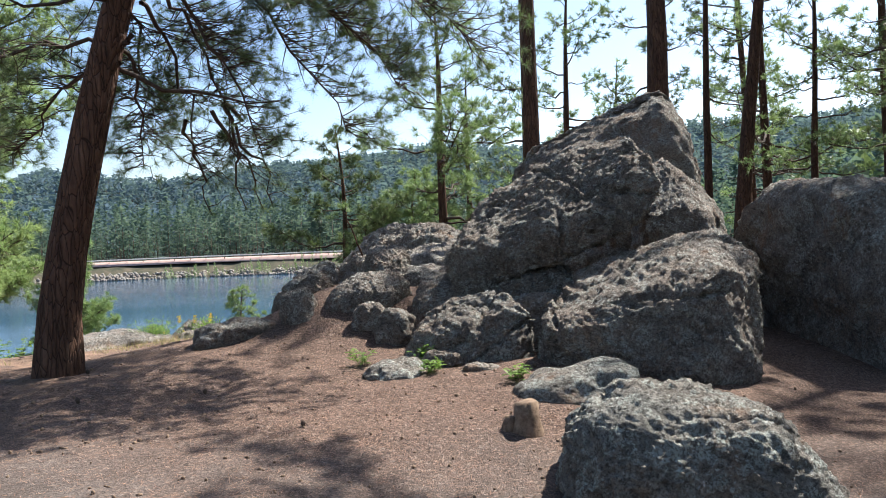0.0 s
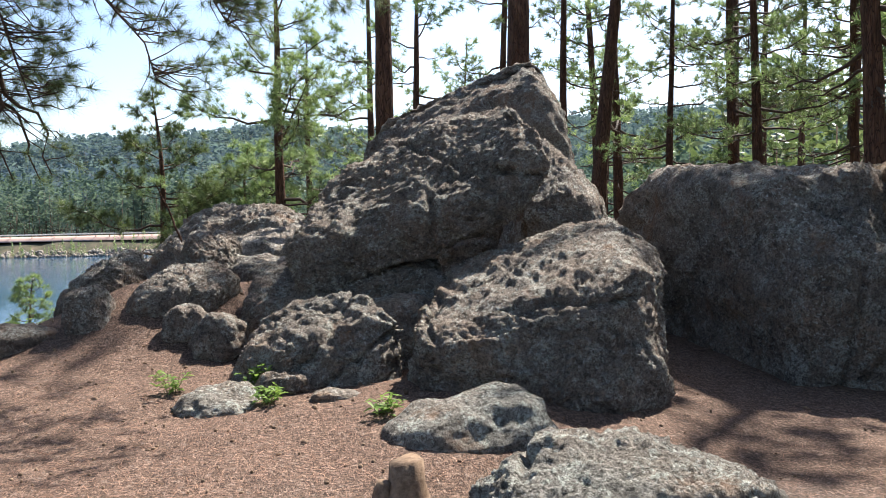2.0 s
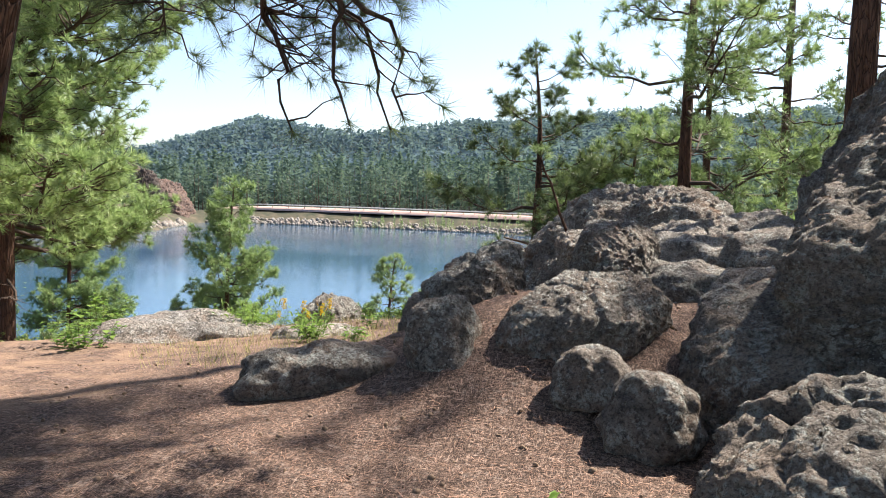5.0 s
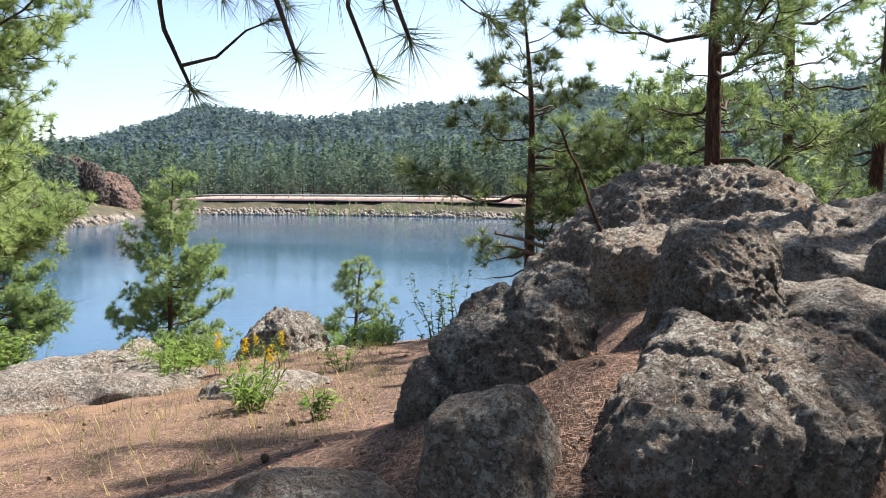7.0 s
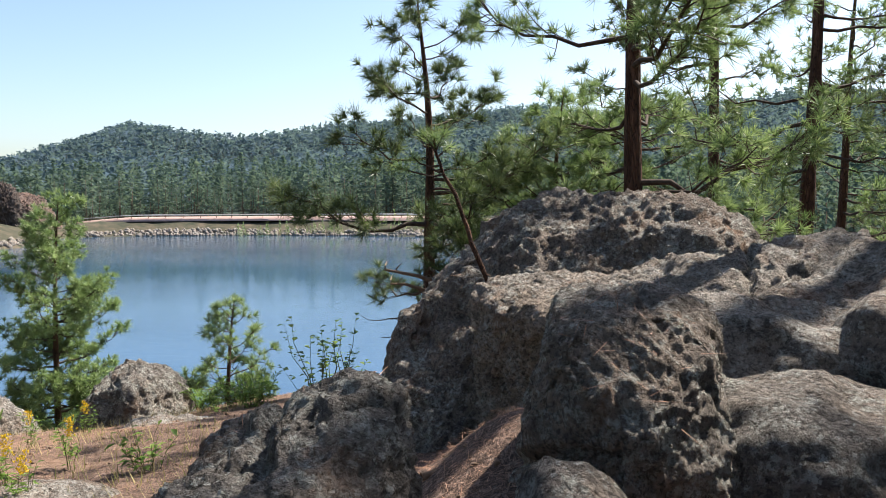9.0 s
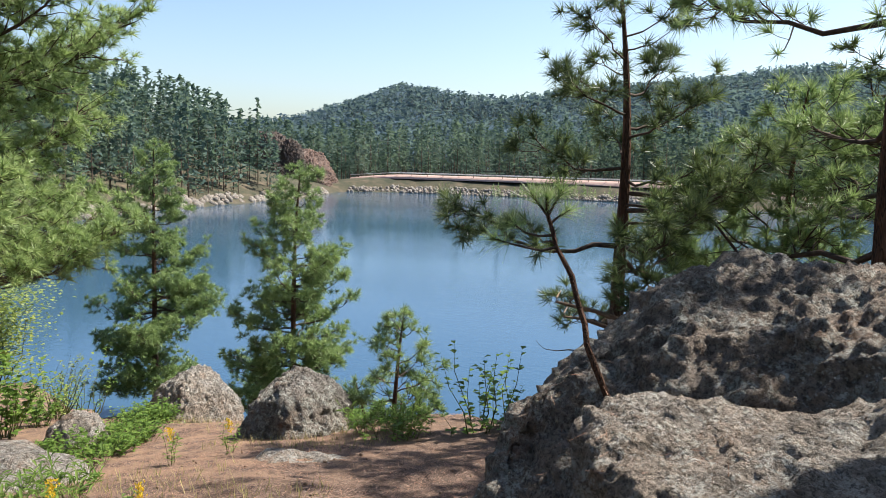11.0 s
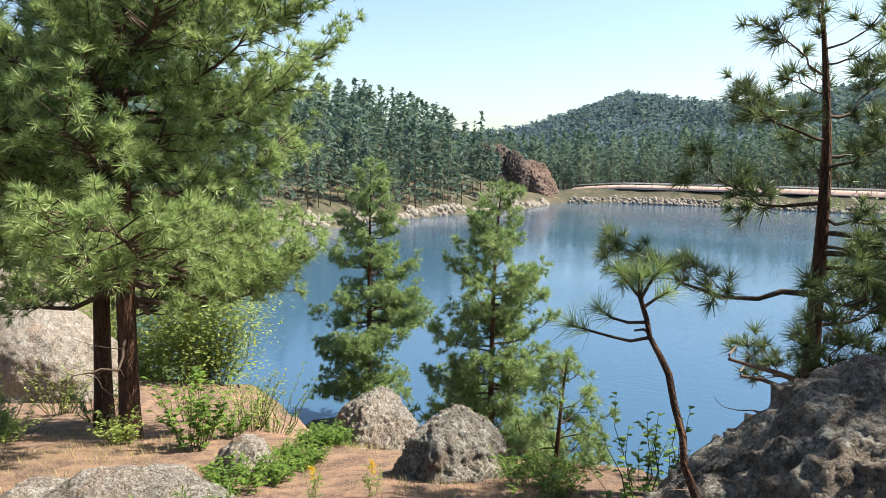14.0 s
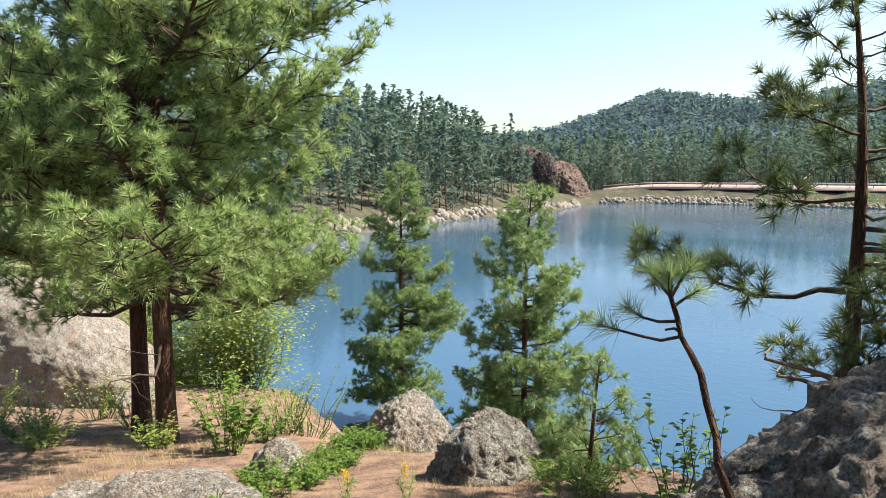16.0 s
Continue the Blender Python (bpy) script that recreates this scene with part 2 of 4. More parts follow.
def mesh_from(name, verts, faces, mats, smooth=True, slots=None):
    me = bpy.data.meshes.new(name)
    verts = np.asarray(verts, dtype=np.float32)
    faces = np.asarray(faces, dtype=np.int32)
    k = faces.shape[1]
    me.vertices.add(len(verts))
    me.vertices.foreach_set("co", verts.ravel())
    me.loops.add(faces.size)
    me.loops.foreach_set("vertex_index", faces.ravel())
    me.polygons.add(len(faces))
    me.polygons.foreach_set("loop_start", np.arange(0, faces.size, k, dtype=np.int32))
    for m in (mats if isinstance(mats, (list, tuple)) else [mats]):
        me.materials.append(m)
    if slots is not None:
        me.polygons.foreach_set("material_index", np.asarray(slots, dtype=np.int32))
    me.update(calc_edges=True)
    if smooth:
        me.polygons.foreach_set("use_smooth", np.ones(len(faces), dtype=bool))
    return me


def part(name, me, parent, label=""):
    ob = new(name, me)
    ob.parent = parent
    return tagged(ob, label)


_ICO = {}


def ico(level):
    if level not in _ICO:
        bm = bmesh.new()
        bmesh.ops.create_icosphere(bm, subdivisions=level, radius=1.0)
        bm.verts.ensure_lookup_table()
        _ICO[level] = (np.array([v.co[:] for v in bm.verts]), np.array([[v.index for v in f.verts] for f in bm.faces]))
        bm.free()
    return _ICO[level]


def normals_of(v, f):
    n = np.zeros_like(v)
    fn = np.cross(v[f[:, 1]] - v[f[:, 0]], v[f[:, 2]] - v[f[:, 0]])
    for k in range(3):
        np.add.at(n, f[:, k], fn)
    return n / np.maximum(np.linalg.norm(n, axis=1, keepdims=True), 1e-9)


SKINS = []


def boulder(name, base, top, label, z0=None, level=5, square=4.0, rough=0.05, seed=1, group="", mat=None, cuts=9, strata=0.0):
    """A weathered block: four foot corners (x, y) at the height z0, four head corners (x, y, z), both anticlockwise from the near
    left, rounded off and worn."""
    u, f = ico(level)
    s = 1 / np.maximum((np.abs(u) ** square).sum(1) ** (1 / square), 1e-6)
    q = np.clip((u * s[:, None]) * 0.5 + 0.5, 0, 1)
    if z0 is None:
        z0 = -0.6
    b = np.array([(x, y, z0) for x, y in base]) if len(base[0]) == 2 else np.array(base)
    t = np.array(top)
    a, c, h = q[:, :1], q[:, 1:2], q[:, 2:3]
    low = b[0] * (1 - a) * (1 - c) + b[1] * a * (1 - c) + b[2] * a * c + b[3] * (1 - a) * c
    high = t[0] * (1 - a) * (1 - c) + t[1] * a * (1 - c) + t[2] * a * c + t[3] * (1 - a) * c
    v = low * (1 - h) + high * h
    size = (v.max(0) - v.min(0)).mean()
    # broken faces: a dozen random planes shave the block
    rng = np.random.default_rng(seed)
    mid = v.mean(0)
    for k in range(cuts):
        w = rng.normal(size=3)
        w[2] = abs(w[2]) * 0.7
        w /= np.linalg.norm(w)
        along = (v - mid) @ w
        lim = along.max() * rng.uniform(0.80, 0.93)
        v = v - w * (np.maximum(along - lim, 0) * 0.9)[:, None]
    n = normals_of(v, f)
    d = size * 0.035 * fbm(v * (2.2 / size) + seed * 7.7, 3, seed)
    v = v + n * d[:, None]
    n = normals_of(v, f)
    # broad swells, broken ledges, thin cracks, a crusty skin and pits in patches
    wv = v + 0.10 * np.stack([vnoise(v * 3.3 + 5 * k + 0.37, seed + 50 + k) for k in range(3)], 1) + 0.02 * np.stack([vnoise(v * 13.0 + 5 * k, seed + 60 + k) for k in range(3)], 1)
    wv = wv @ np.array(Euler((0.6, 0.45, 0.8)).to_matrix())
    d = rough * 0.75 * fbm(wv * 2.3 + seed, 3, seed + 9)
    chips = vnoise(wv * np.array([4.2, 3.1, 6.4]), seed + 15)
    d += rough * 0.18 * np.round(chips * 2.2) / 2.2
    d += rough * 0.4 * fbm(wv * 7, 3, seed + 25, 0.6) + rough * 0.4 * fbm(wv * 17, 4, seed + 27, 0.75)
    for k in range(4):
        w = rng.normal(size=3) * np.array([1, 1, 0.8 if k else 2.0])
        w /= np.linalg.norm(w)
        gap = (v - mid) @ w - size * rng.uniform(-0.22, 0.3) + 0.07 * vnoise(v * 3.0, seed + 70 + k) + 0.02 * vnoise(v * 12.0, seed + 80 + k)
        d -= rough * 1.3 * np.exp(-(gap / 0.022) ** 2) * np.clip(0.6 + 1.5 * vnoise(v * 1.6, seed + 90 + k), 0, 1)
    patch = np.clip(vnoise(v * 1.4 + 3.3, seed + 40) * 2 + 0.6, 0, 1)
    d -= rough * patch * (1.1 * np.clip(vnoise(wv * 11.0, seed + 41) - 0.42, 0, 1) + 0.8 * np.clip(vnoise(wv * 23.0, seed + 42) - 0.35, 0, 1))
    if strata:
        d += strata * np.clip(np.sin(v[:, 2] * 9 + 2 * vnoise(v * 1.3, seed)), -0.3, 0.6)
    v = v + n * (1.3 * d)[:, None]
    SKINS.append((v, f))
    return tagged(new(name, mesh_from(name, v, f, mat or ROCK)), label, "rock", group)


def stone(name, centre, half, label, yaw=0.0, level=4, square=2.8, rough=0.03, seed=1, group="", mat=None, tilt=(0, 0), sub=0.35):
    """A loose stone: a rounded lump with worn skin, sunk a little into the ground."""
    u, f = ico(level)
    s = 1 / np.maximum((np.abs(u) ** square).sum(1) ** (1 / square), 1e-6)
    v = u * s[:, None]
    v[:, :2] *= (1 - 0.22 * v[:, 2:3])
    v *= np.array(half)
    v += u * (np.mean(half) * 0.17 * fbm(u * 1.3 + seed * 5.1, 3, seed))[:, None]
    v += u * (rough * fbm(v * 6, 4, seed + 4))[:, None]
    v -= u * (rough * 0.9 * np.clip(vnoise(v * 15.0, seed + 41) - 0.35, 0, 1))[:, None]
    m = np.array(Euler((radians(tilt[0]), radians(tilt[1]), radians(yaw))).to_matrix())
    v = v @ m.T + np.array(centre)
    return tagged(new(name, mesh_from(name, v, f, mat or ROCK)), label, "rock", group)


def tube(points, radii, sides=6, verts=None, faces=None):
    """Adds a tapering tube along points to the lists."""
    p = np.asarray(points, float)
    tang = np.gradient(p, axis=0)
    tang /= np.maximum(np.linalg.norm(tang, axis=1, keepdims=True), 1e-9)
    ref = np.array([0.0, 0.0, 1.0]) if abs(tang[0][2]) < 0.9 else np.array([1.0, 0.0, 0.0])
    e1 = np.cross(tang, ref)
    e1 /= np.maximum(np.linalg.norm(e1, axis=1, keepdims=True), 1e-9)
    e2 = np.cross(tang, e1)
    ang = np.arange(sides) * 2 * math.pi / sides
    ring = p[:, None] + (e1[:, None] * np.cos(ang)[None, :, None] + e2[:, None] * np.sin(ang)[None, :, None]) * np.asarray(radii)[:, None, None]
    start = int(faces[-1].max()) + 1 if faces else 0
    verts.append(ring.reshape(-1, 3))
    k = len(p)
    i = np.arange(k - 1)[:, None] * sides
    j = np.arange(sides)[None]
    jn = (j + 1) % sides
    faces.append((start + np.stack([i + j, i + jn, i + sides + jn, i + sides + j], -1)).reshape(-1, 4))


def tufts(centres, axes, count, length, width, rng, spread=0.8, brush=0.3):
    """Needle sprays: each a round brush of stiff blades fanning out from the end of a twig."""
    n = len(centres)
    c = np.repeat(centres, count, 0)
    a = np.repeat(axes, count, 0)
    r = rng.normal(size=(n * count, 3))
    r /= np.linalg.norm(r, axis=1, keepdims=True)
    d = a * 0.6 + r * spread
    d[:, 2] += 0.2
    d /= np.linalg.norm(d, axis=1, keepdims=True)
    size = np.repeat(rng.uniform(0.7, 1.15, n), count) * length * rng.uniform(0.8, 1.1, n * count)
    c = c - a * (rng.uniform(0, 1, n * count) ** 1.5 * brush * length)[:, None]
    side = np.cross(d, rng.normal(size=(n * count, 3)))
    side /= np.maximum(np.linalg.norm(side, axis=1, keepdims=True), 1e-9)
    tip = c + d * size[:, None]
    tip[:, 2] -= size * 0.08
    v = np.stack([c - side * width, c + side * width, tip], 1).reshape(-1, 3)
    return v, np.arange(len(v)).reshape(-1, 3)


def pine(name, height, radius, label, crown=0.3, reach=2.0, limbs=40, density=1.0, tuft=0.16, blades=14, width=0.004, seed=1, bend=(0, 0),
         dead=0, shape=1.0, group="", droop=0.25, sides=10, wobble=0.06, sector=None, top_tuft=True, bare=0.35, bark=None, needle=None, twigs=11, boughs=(), hang=0.0):
    """A ponderosa pine standing at the origin: trunk, limbs that curve up at their ends, twigs and needle sprays.
    crown: where the limbs begin, as a part of the height; sector: the bearings (from, to) in degrees that carry limbs."""
    rng = np.random.default_rng(seed)
    thing = tagged(new(name), label, "tree", group)
    # trunk
    k = 16
    h = np.linspace(0, 1, k)
    ph = rng.uniform(0, 6, 2)
    cx = bend[0] * h ** 1.4 + wobble * np.sin(h * 7 + ph[0]) * h
    cy = bend[1] * h ** 1.4 + wobble * np.sin(h * 6 + ph[1]) * h
    line = np.stack([cx, cy, h * height], 1)
    line[0, 2] = -0.35
    rad = radius * (1 - h) ** 0.75 + 0.006
    rad[0] *= 1.35
    rad[1] *= 1.04
    v, f = [], []
    tube(line, rad, sides, v, f)
    vv = np.vstack(v)
    if radius > 0.09:
        c0 = np.repeat(line, sides, 0)
        out = vv - c0
        vv = vv + out * (0.10 * vnoise(vv * np.array([9, 9, 2.5]), seed))[:, None]
    part("trunk", mesh_from("trunk", vv, np.vstack(f), bark or BARK), thing)
    # limbs
    lv, lf, tips, axes = [], [], [], []

    def at(q):
        return np.array([np.interp(q, h, line[:, i]) for i in range(3)])

    n = limbs + dead
    def bough(pts, lr, az, length, count, is_dead):
        tt = np.linspace(0, 1, len(pts))
        tube(pts, lr * (1 - 0.85 * tt) + 0.0015, 5, lv, lf)
        for j in range(count):
            w = rng.uniform(bare if not is_dead else 0.2, 1.0)
            p = np.array([np.interp(w, tt, pts[:, c]) for c in range(3)])
            a = az + rng.choice([-1, 1]) * rng.uniform(0.3, 1.3)
            tl = min(1.1, length * rng.uniform(0.16, 0.36) * (1.25 - 0.7 * w) + 0.06)
            d = np.array([math.cos(a), math.sin(a), rng.normal() * 0.35 + (0.2 - hang if not is_dead else -0.4)])
            u4 = np.linspace(0, 1, 4)
            tp = p + d * tl * u4[:, None] + np.array([0, 0, 1]) * ((0.22 - 0.6 * hang) * tl * u4 ** 2)[:, None]
            tp[1:] += rng.normal(size=(3, 3)) * tl * 0.06
            tube(tp, np.linspace(max(0.004, lr * 0.28), 0.0025, 4), 3, lv, lf)
            if is_dead:
                continue
            ax = tp[-1] - tp[-2]
            ax /= np.linalg.norm(ax)
            tips.append(tp[-1])
            axes.append(ax)
            reps = int(density * tl / (tuft * 1.05) + rng.uniform(0, 1))
            for r in range(reps):
                s = rng.uniform(0.25, 0.95)
                c = np.array([np.interp(s, u4, tp[:, e]) for e in range(3)])
                sd = np.cross(ax, rng.normal(size=3))
                sd = ax * 0.6 + sd / (np.linalg.norm(sd) + 1e-9) + np.array([0, 0, 0.45 - hang])
                sd /= np.linalg.norm(sd)
                end = c + sd * tuft * rng.uniform(0.5, 1.1)
                tube(np.array([c, (c + end) / 2 - [0, 0, tuft * 0.06], end]), [0.003, 0.0028, 0.0022], 3, lv, lf)
                tips.append(end)
                axes.append(sd)
        if not is_dead:
            ax = pts[-1] - pts[-2]
            tips.append(pts[-1])
            axes.append(ax / np.linalg.norm(ax))

    for b0, b1, arch, count in boughs:
        b0, b1 = np.array(b0, float), np.array(b1, float)
        tt = np.linspace(0, 1, 10)
        pts = b0 + (b1 - b0) * tt[:, None]
        pts[:, 2] += arch * np.sin(tt * 3.1416)
        pts[1:-1] += rng.normal(size=(8, 3)) * 0.05
        bough(pts, 0.026, math.atan2(b1[1] - b0[1], b1[0] - b0[0]), float(np.linalg.norm(b1 - b0)), count, False)
    for i in range(n):
        is_dead = i >= limbs
        q = rng.uniform(crown * 0.35, crown * 1.1) if is_dead else crown + (1 - crown) * ((i + rng.uniform(0, 1)) / limbs) * 0.97
        rel = np.clip((q - crown) / (1 - crown), 0, 1)
        az = rng.uniform(0, 2 * math.pi) if sector is None else radians(rng.uniform(*sector))
        prof = (1 - rel) ** (0.75 * shape) * (0.72 + 0.28 * min(1.0, rel * 5)) + 0.07
        length = reach * prof * rng.uniform(0.65, 1.12)
        if is_dead:
            length = reach * rng.uniform(0.2, 0.7)
        base = at(q)
        rise = 0.5 * rel - droop * (1 - rel) + rng.normal() * 0.12
        m = 7
        tt = np.linspace(0, 1, m)
        side = rng.normal() * 0.16
        out = np.array([math.cos(az), math.sin(az), 0])
        sid = np.array([-math.sin(az), math.cos(az), 0])
        pts = base + out * (length * tt)[:, None] + sid * (side * length * tt ** 2)[:, None]
        pts[:, 2] += length * (rise * tt + (0.28 if not is_dead else 0.05) * tt ** 2.5 - droop * 0.5 * np.sin(tt * 3.1) * 0.4)
        pts[1:] += rng.normal(size=(m - 1, 3)) * length * 0.022
        lr = max(0.006, min(radius * 0.36, length * 0.018))
        bough(pts, lr, az, length, max(2, int(twigs * length * (0.35 if is_dead else 1))), is_dead)
    if top_tuft:
        for r in range(4):
            tips.append(line[-1] - np.array([0, 0, r * tuft * 0.8]))
            axes.append(np.array([rng.normal() * 0.3, rng.normal() * 0.3, 1.0]))
    tagged(part("branchwork", mesh_from("branchwork", np.vstack(lv), np.vstack(lf), TWIG), thing), kind="stuff")
    nv, nf = tufts(np.array(tips), np.array(axes), int(blades * 1.7), tuft, width * 1.15, rng)
    tagged(part("crown", mesh_from("crown", nv, nf, needle or NEEDLE, smooth=False), thing), kind="stuff")
    return thing


def leaf_plant(name, place, label, height=0.3, spread=0.2, stems=10, leaves=12, leaf=0.05, seed=1, mat=None, cat="plant", up=0.6, wide=0.35, group=""):
    """A small herb or shrub: thin stems, each with pointed leaf blades folded at the midrib."""
    rng = np.random.default_rng(seed)
    thing = tagged(new(name), label, cat, group)
    thing.location = place
    sv, sf, v, f = [], [], [], []
    for s in range(stems):
        a = rng.uniform(0, 6.283)
        r = spread * math.sqrt(rng.uniform(0.02, 1))
        hgt = height * rng.uniform(0.55, 1.0)
        tt = np.linspace(0, 1, 5)
        pts = np.stack([math.cos(a) * r * (0.25 + 0.75 * tt), math.sin(a) * r * (0.25 + 0.75 * tt), hgt * tt - 0.04 * (tt < 0.01)], 1)
        pts[1:] += rng.normal(size=(4, 3)) * height * 0.03
        tube(pts, np.linspace(min(0.014, max(0.002, height * 0.008)), 0.0012, 5), 4, sv, sf)
        for k in range(leaves):
            q = rng.uniform(0.15, 1.0)
            p = np.array([np.interp(q, tt, pts[:, c]) for c in range(3)])
            p = p + rng.normal(size=3) * (0.09 * height if height > 3 else 0.0)
            la = rng.uniform(0, 6.283)
            d = np.array([math.cos(la), math.sin(la), up * rng.uniform(-0.3, 1.0)])
            d /= np.linalg.norm(d)
            side = np.cross(d, [0, 0, 1])
            side /= np.linalg.norm(side) + 1e-9
            L = leaf * rng.uniform(0.6, 1.2)
            mid = p + d * L * 0.5
            i = 5 * len(v)
            v.append(np.array([p, mid + side * L * wide + [0, 0, L * 0.1], p + d * L - [0, 0, L * 0.12], mid - side * L * wide + [0, 0, L * 0.1], mid]))
            f.append(np.array([[i, i + 1, i + 4], [i + 1, i + 2, i + 4], [i + 2, i + 3, i + 4], [i + 3, i, i + 4]]))
    tagged(part("stalk_work", mesh_from("stalk_work", np.vstack(sv), np.vstack(sf), STEM), thing), kind="stuff")
    tagged(part("foliage", mesh_from("foliage", np.vstack(v), np.vstack(f), mat or LEAF, smooth=False), thing), kind="stuff")
    return thing


def blades_of(n, spot, height, rng, width=0.004, lean=0.5):
    """Grass or needle blades at the places spot (n, 3)."""
    a = rng.uniform(0, 6.283, n)
    hh = height * rng.uniform(0.5, 1.2, n)
    d = np.stack([np.cos(a) * lean, np.sin(a) * lean, np.ones(n)], 1) * hh[:, None] * rng.uniform(0.7, 1.1, (n, 1))
    s = np.stack([-np.sin(a), np.cos(a), np.zeros(n)], 1) * width
    v = np.stack([spot - s, spot + s, spot + d], 1).reshape(-1, 3)
    return v, np.arange(3 * n).reshape(-1, 3)


# ---------------------------------------------------------------- land
LAKE_Z = -9.1
SHORE = np.array([(-8, 27.5), (-13, 29.8), (-20, 33.5), (-24.6, 34.8), (-26.2, 32.5), (-25.6, 29.5), (-28, 26.5), (-38, 27), (-54, 38), (-76, 60), (-98, 85), (-106, 112), (-108, 135),
                  (-108, 160), (-116, 184), (-119, 194), (-108, 203), (-72, 207), (-40, 203), (-15, 195), (15, 180), (35, 150), (40, 110),
                  (32, 70), (18, 46), (5, 34)], float)


def shore_distance(x, y):
    """Metres from the water's edge, negative on the lake."""
    d = np.full(x.shape, 1e9)
    inside = np.zeros(x.shape, bool)
    for (ax, ay), (bx, by) in zip(SHORE, np.roll(SHORE, -1, 0)):
        ex, ey = bx - ax, by - ay
        t = np.clip(((x - ax) * ex + (y - ay) * ey) / (ex * ex + ey * ey), 0, 1)
        d = np.minimum(d, np.hypot(x - ax - t * ex, y - ay - t * ey))
        cross = (ay > y) != (by > y)
        inside ^= cross & (x < ex * (y - ay) / (ey if abs(ey) > 1e-9 else 1e-9) + ax)
    return np.where(inside, -d, d)


def sstep(a, b, x):
    t = np.clip((x - a) / (b - a), 0, 1)
    return t * t * (3 - 2 * t)


def land(x, y):
    x, y = np.asarray(x, float), np.asarray(y, float)
    p = np.stack([x.ravel(), y.ravel(), np.zeros(x.size)], 1)
    d = shore_distance(x, y) + 0.9 * fbm(p * 0.22, 3, 5).reshape(x.shape)
    s = (y - x) / 1.414
    near = np.interp(s, [-30, -3, 2.5, 3.6, 7.3, 9, 12.4, 14, 16, 18, 20, 26], [-0.6, -0.25, -0.16, 0.06, 0.24, 0.18, -0.16, -0.55, -1.05, -1.5, -2.0, -3.2])
    near += 0.72 * np.exp(-((x - 0.4) / 1.5) ** 2 - ((y - 11.6) / 1.9) ** 2) + 0.52 * np.exp(-((x + 1.3) / 1.1) ** 2 - ((y - 9.7) / 0.9) ** 2) + 0.26 * np.exp(-((x + 1.1) / 0.5) ** 2 - ((y - 11.4) / 0.6) ** 2) + 0.14 * np.exp(-((x - 1.3) / 1.4) ** 2 - ((y - 6.9) / 1.2) ** 2)
    near -= sstep(19, 50, y - 0.3 * x) * 4
    near += 0.035 * fbm(p * 0.9, 3, 8).reshape(x.shape) + 0.012 * fbm(p * 5, 3, 3).reshape(x.shape)
    bank = LAKE_Z + np.where(d > 0, np.interp(d, [0, 5, 11, 60], [0, 1.6, 8.8, 30]), 0.35 * d)
    near = np.minimum(near, bank)
    r = np.hypot(x, y)
    b = np.degrees(np.arctan2(-x, y))
    rise = np.interp(b, [-180, -60, -30, -10, 5, 13, 17.5, 21, 24.5, 28, 31, 34, 40, 50, 60, 90, 180], [40, 60, 70, 70, 66, 62, 55, 52, 56, 63, 52, 38, 30, 34, 40, 50, 40])
    rise = rise - 16 + 5 * fbm(p * 0.02, 3, 12).reshape(x.shape)
    left = np.clip((-x - 60) / 40, 0, 1) * np.clip((192 - y) / 12, 0, 1)
    dam = sstep(-135, -115, x) * sstep(10, -25, x) * sstep(190, 200, y)
    far = LAKE_Z + np.where(d > 0, np.minimum(d * 0.42, 1.8 + 2.2 * dam), 0.35 * d) + rise * sstep(40, 380, d) * (1 - left) + left * np.minimum(np.maximum(d, 0) * 0.24, 13)
    far = np.maximum(far, np.where(d < 0, LAKE_Z - 4, -99))
    w = sstep(60, 95, r)
    return near * (1 - w) + far * w


def height(x, y):
    return float(land(np.array([x]), np.array([y]))[0])


def spread(fine, count, reach, centre):
    k = np.linspace(-1, 1, count)
    a = np.abs(k)
    return centre + np.sign(k) * (fine * a * count / 2 + (reach - fine * count / 2) * a ** 6)


gx, gy = spread(0.085, 340, 2600, -2.5), spread(0.085, 350, 2600, 8.5)
X, Y = np.meshgrid(gx, gy)
Z = land(X, Y)
nx, ny = len(gx), len(gy)
idx = np.arange(nx * ny).reshape(ny, nx)
quads = np.stack([idx[:-1, :-1], idx[:-1, 1:], idx[1:, 1:], idx[1:, :-1]], -1).reshape(-1, 4)
ground = new("ground", mesh_from("ground", np.stack([X.ravel(), Y.ravel(), Z.ravel()], 1), quads, GROUND))
tagged(ground, "reddish pine needle litter and dirt sloping to a lake", "ground", kind="structure")

# lake: one sheet
wx, wy = np.linspace(-190, 70, 40), np.linspace(20, 230, 40)
WX, WY = np.meshgrid(wx, wy)
wi = np.arange(1600).reshape(40, 40)
wq = np.stack([wi[:-1, :-1], wi[:-1, 1:], wi[1:, 1:], wi[1:, :-1]], -1).reshape(-1, 4)
tagged(new("water", mesh_from("water", np.stack([WX.ravel(), WY.ravel(), np.full(1600, LAKE_Z)], 1), wq, WATER)), "calm blue lake water with faint ripples", "lake", kind="structure")

# ---------------------------------------------------------------- rocks
boulder("boulder", [(0.95, 7.0), (2.75, 6.65), (3.4, 8.8), (1.2, 8.7)], [(0.85, 6.95, 0.84), (2.65, 6.75, 1.04), (3.75, 9.3, 1.66), (1.5, 8.6, 0.98)],
        "big grey-brown granite boulder with a sloping lichen-spotted top", -0.4, 7, 6, 0.04, 3)
boulder("boulder", [(0.2, 8.7, 0.62), (2.2, 8.3, 1.42), (2.5, 9.7, 1.7), (0.1, 10.2, 0.6)], [(-0.05, 8.75, 1.0), (2.4, 8.2, 1.82), (2.5, 9.1, 2.68), (0.7, 9.9, 2.05)],
        "huge tilted granite slab leaning on the rocks below", None, 7, 6, 0.04, 5, cuts=5)
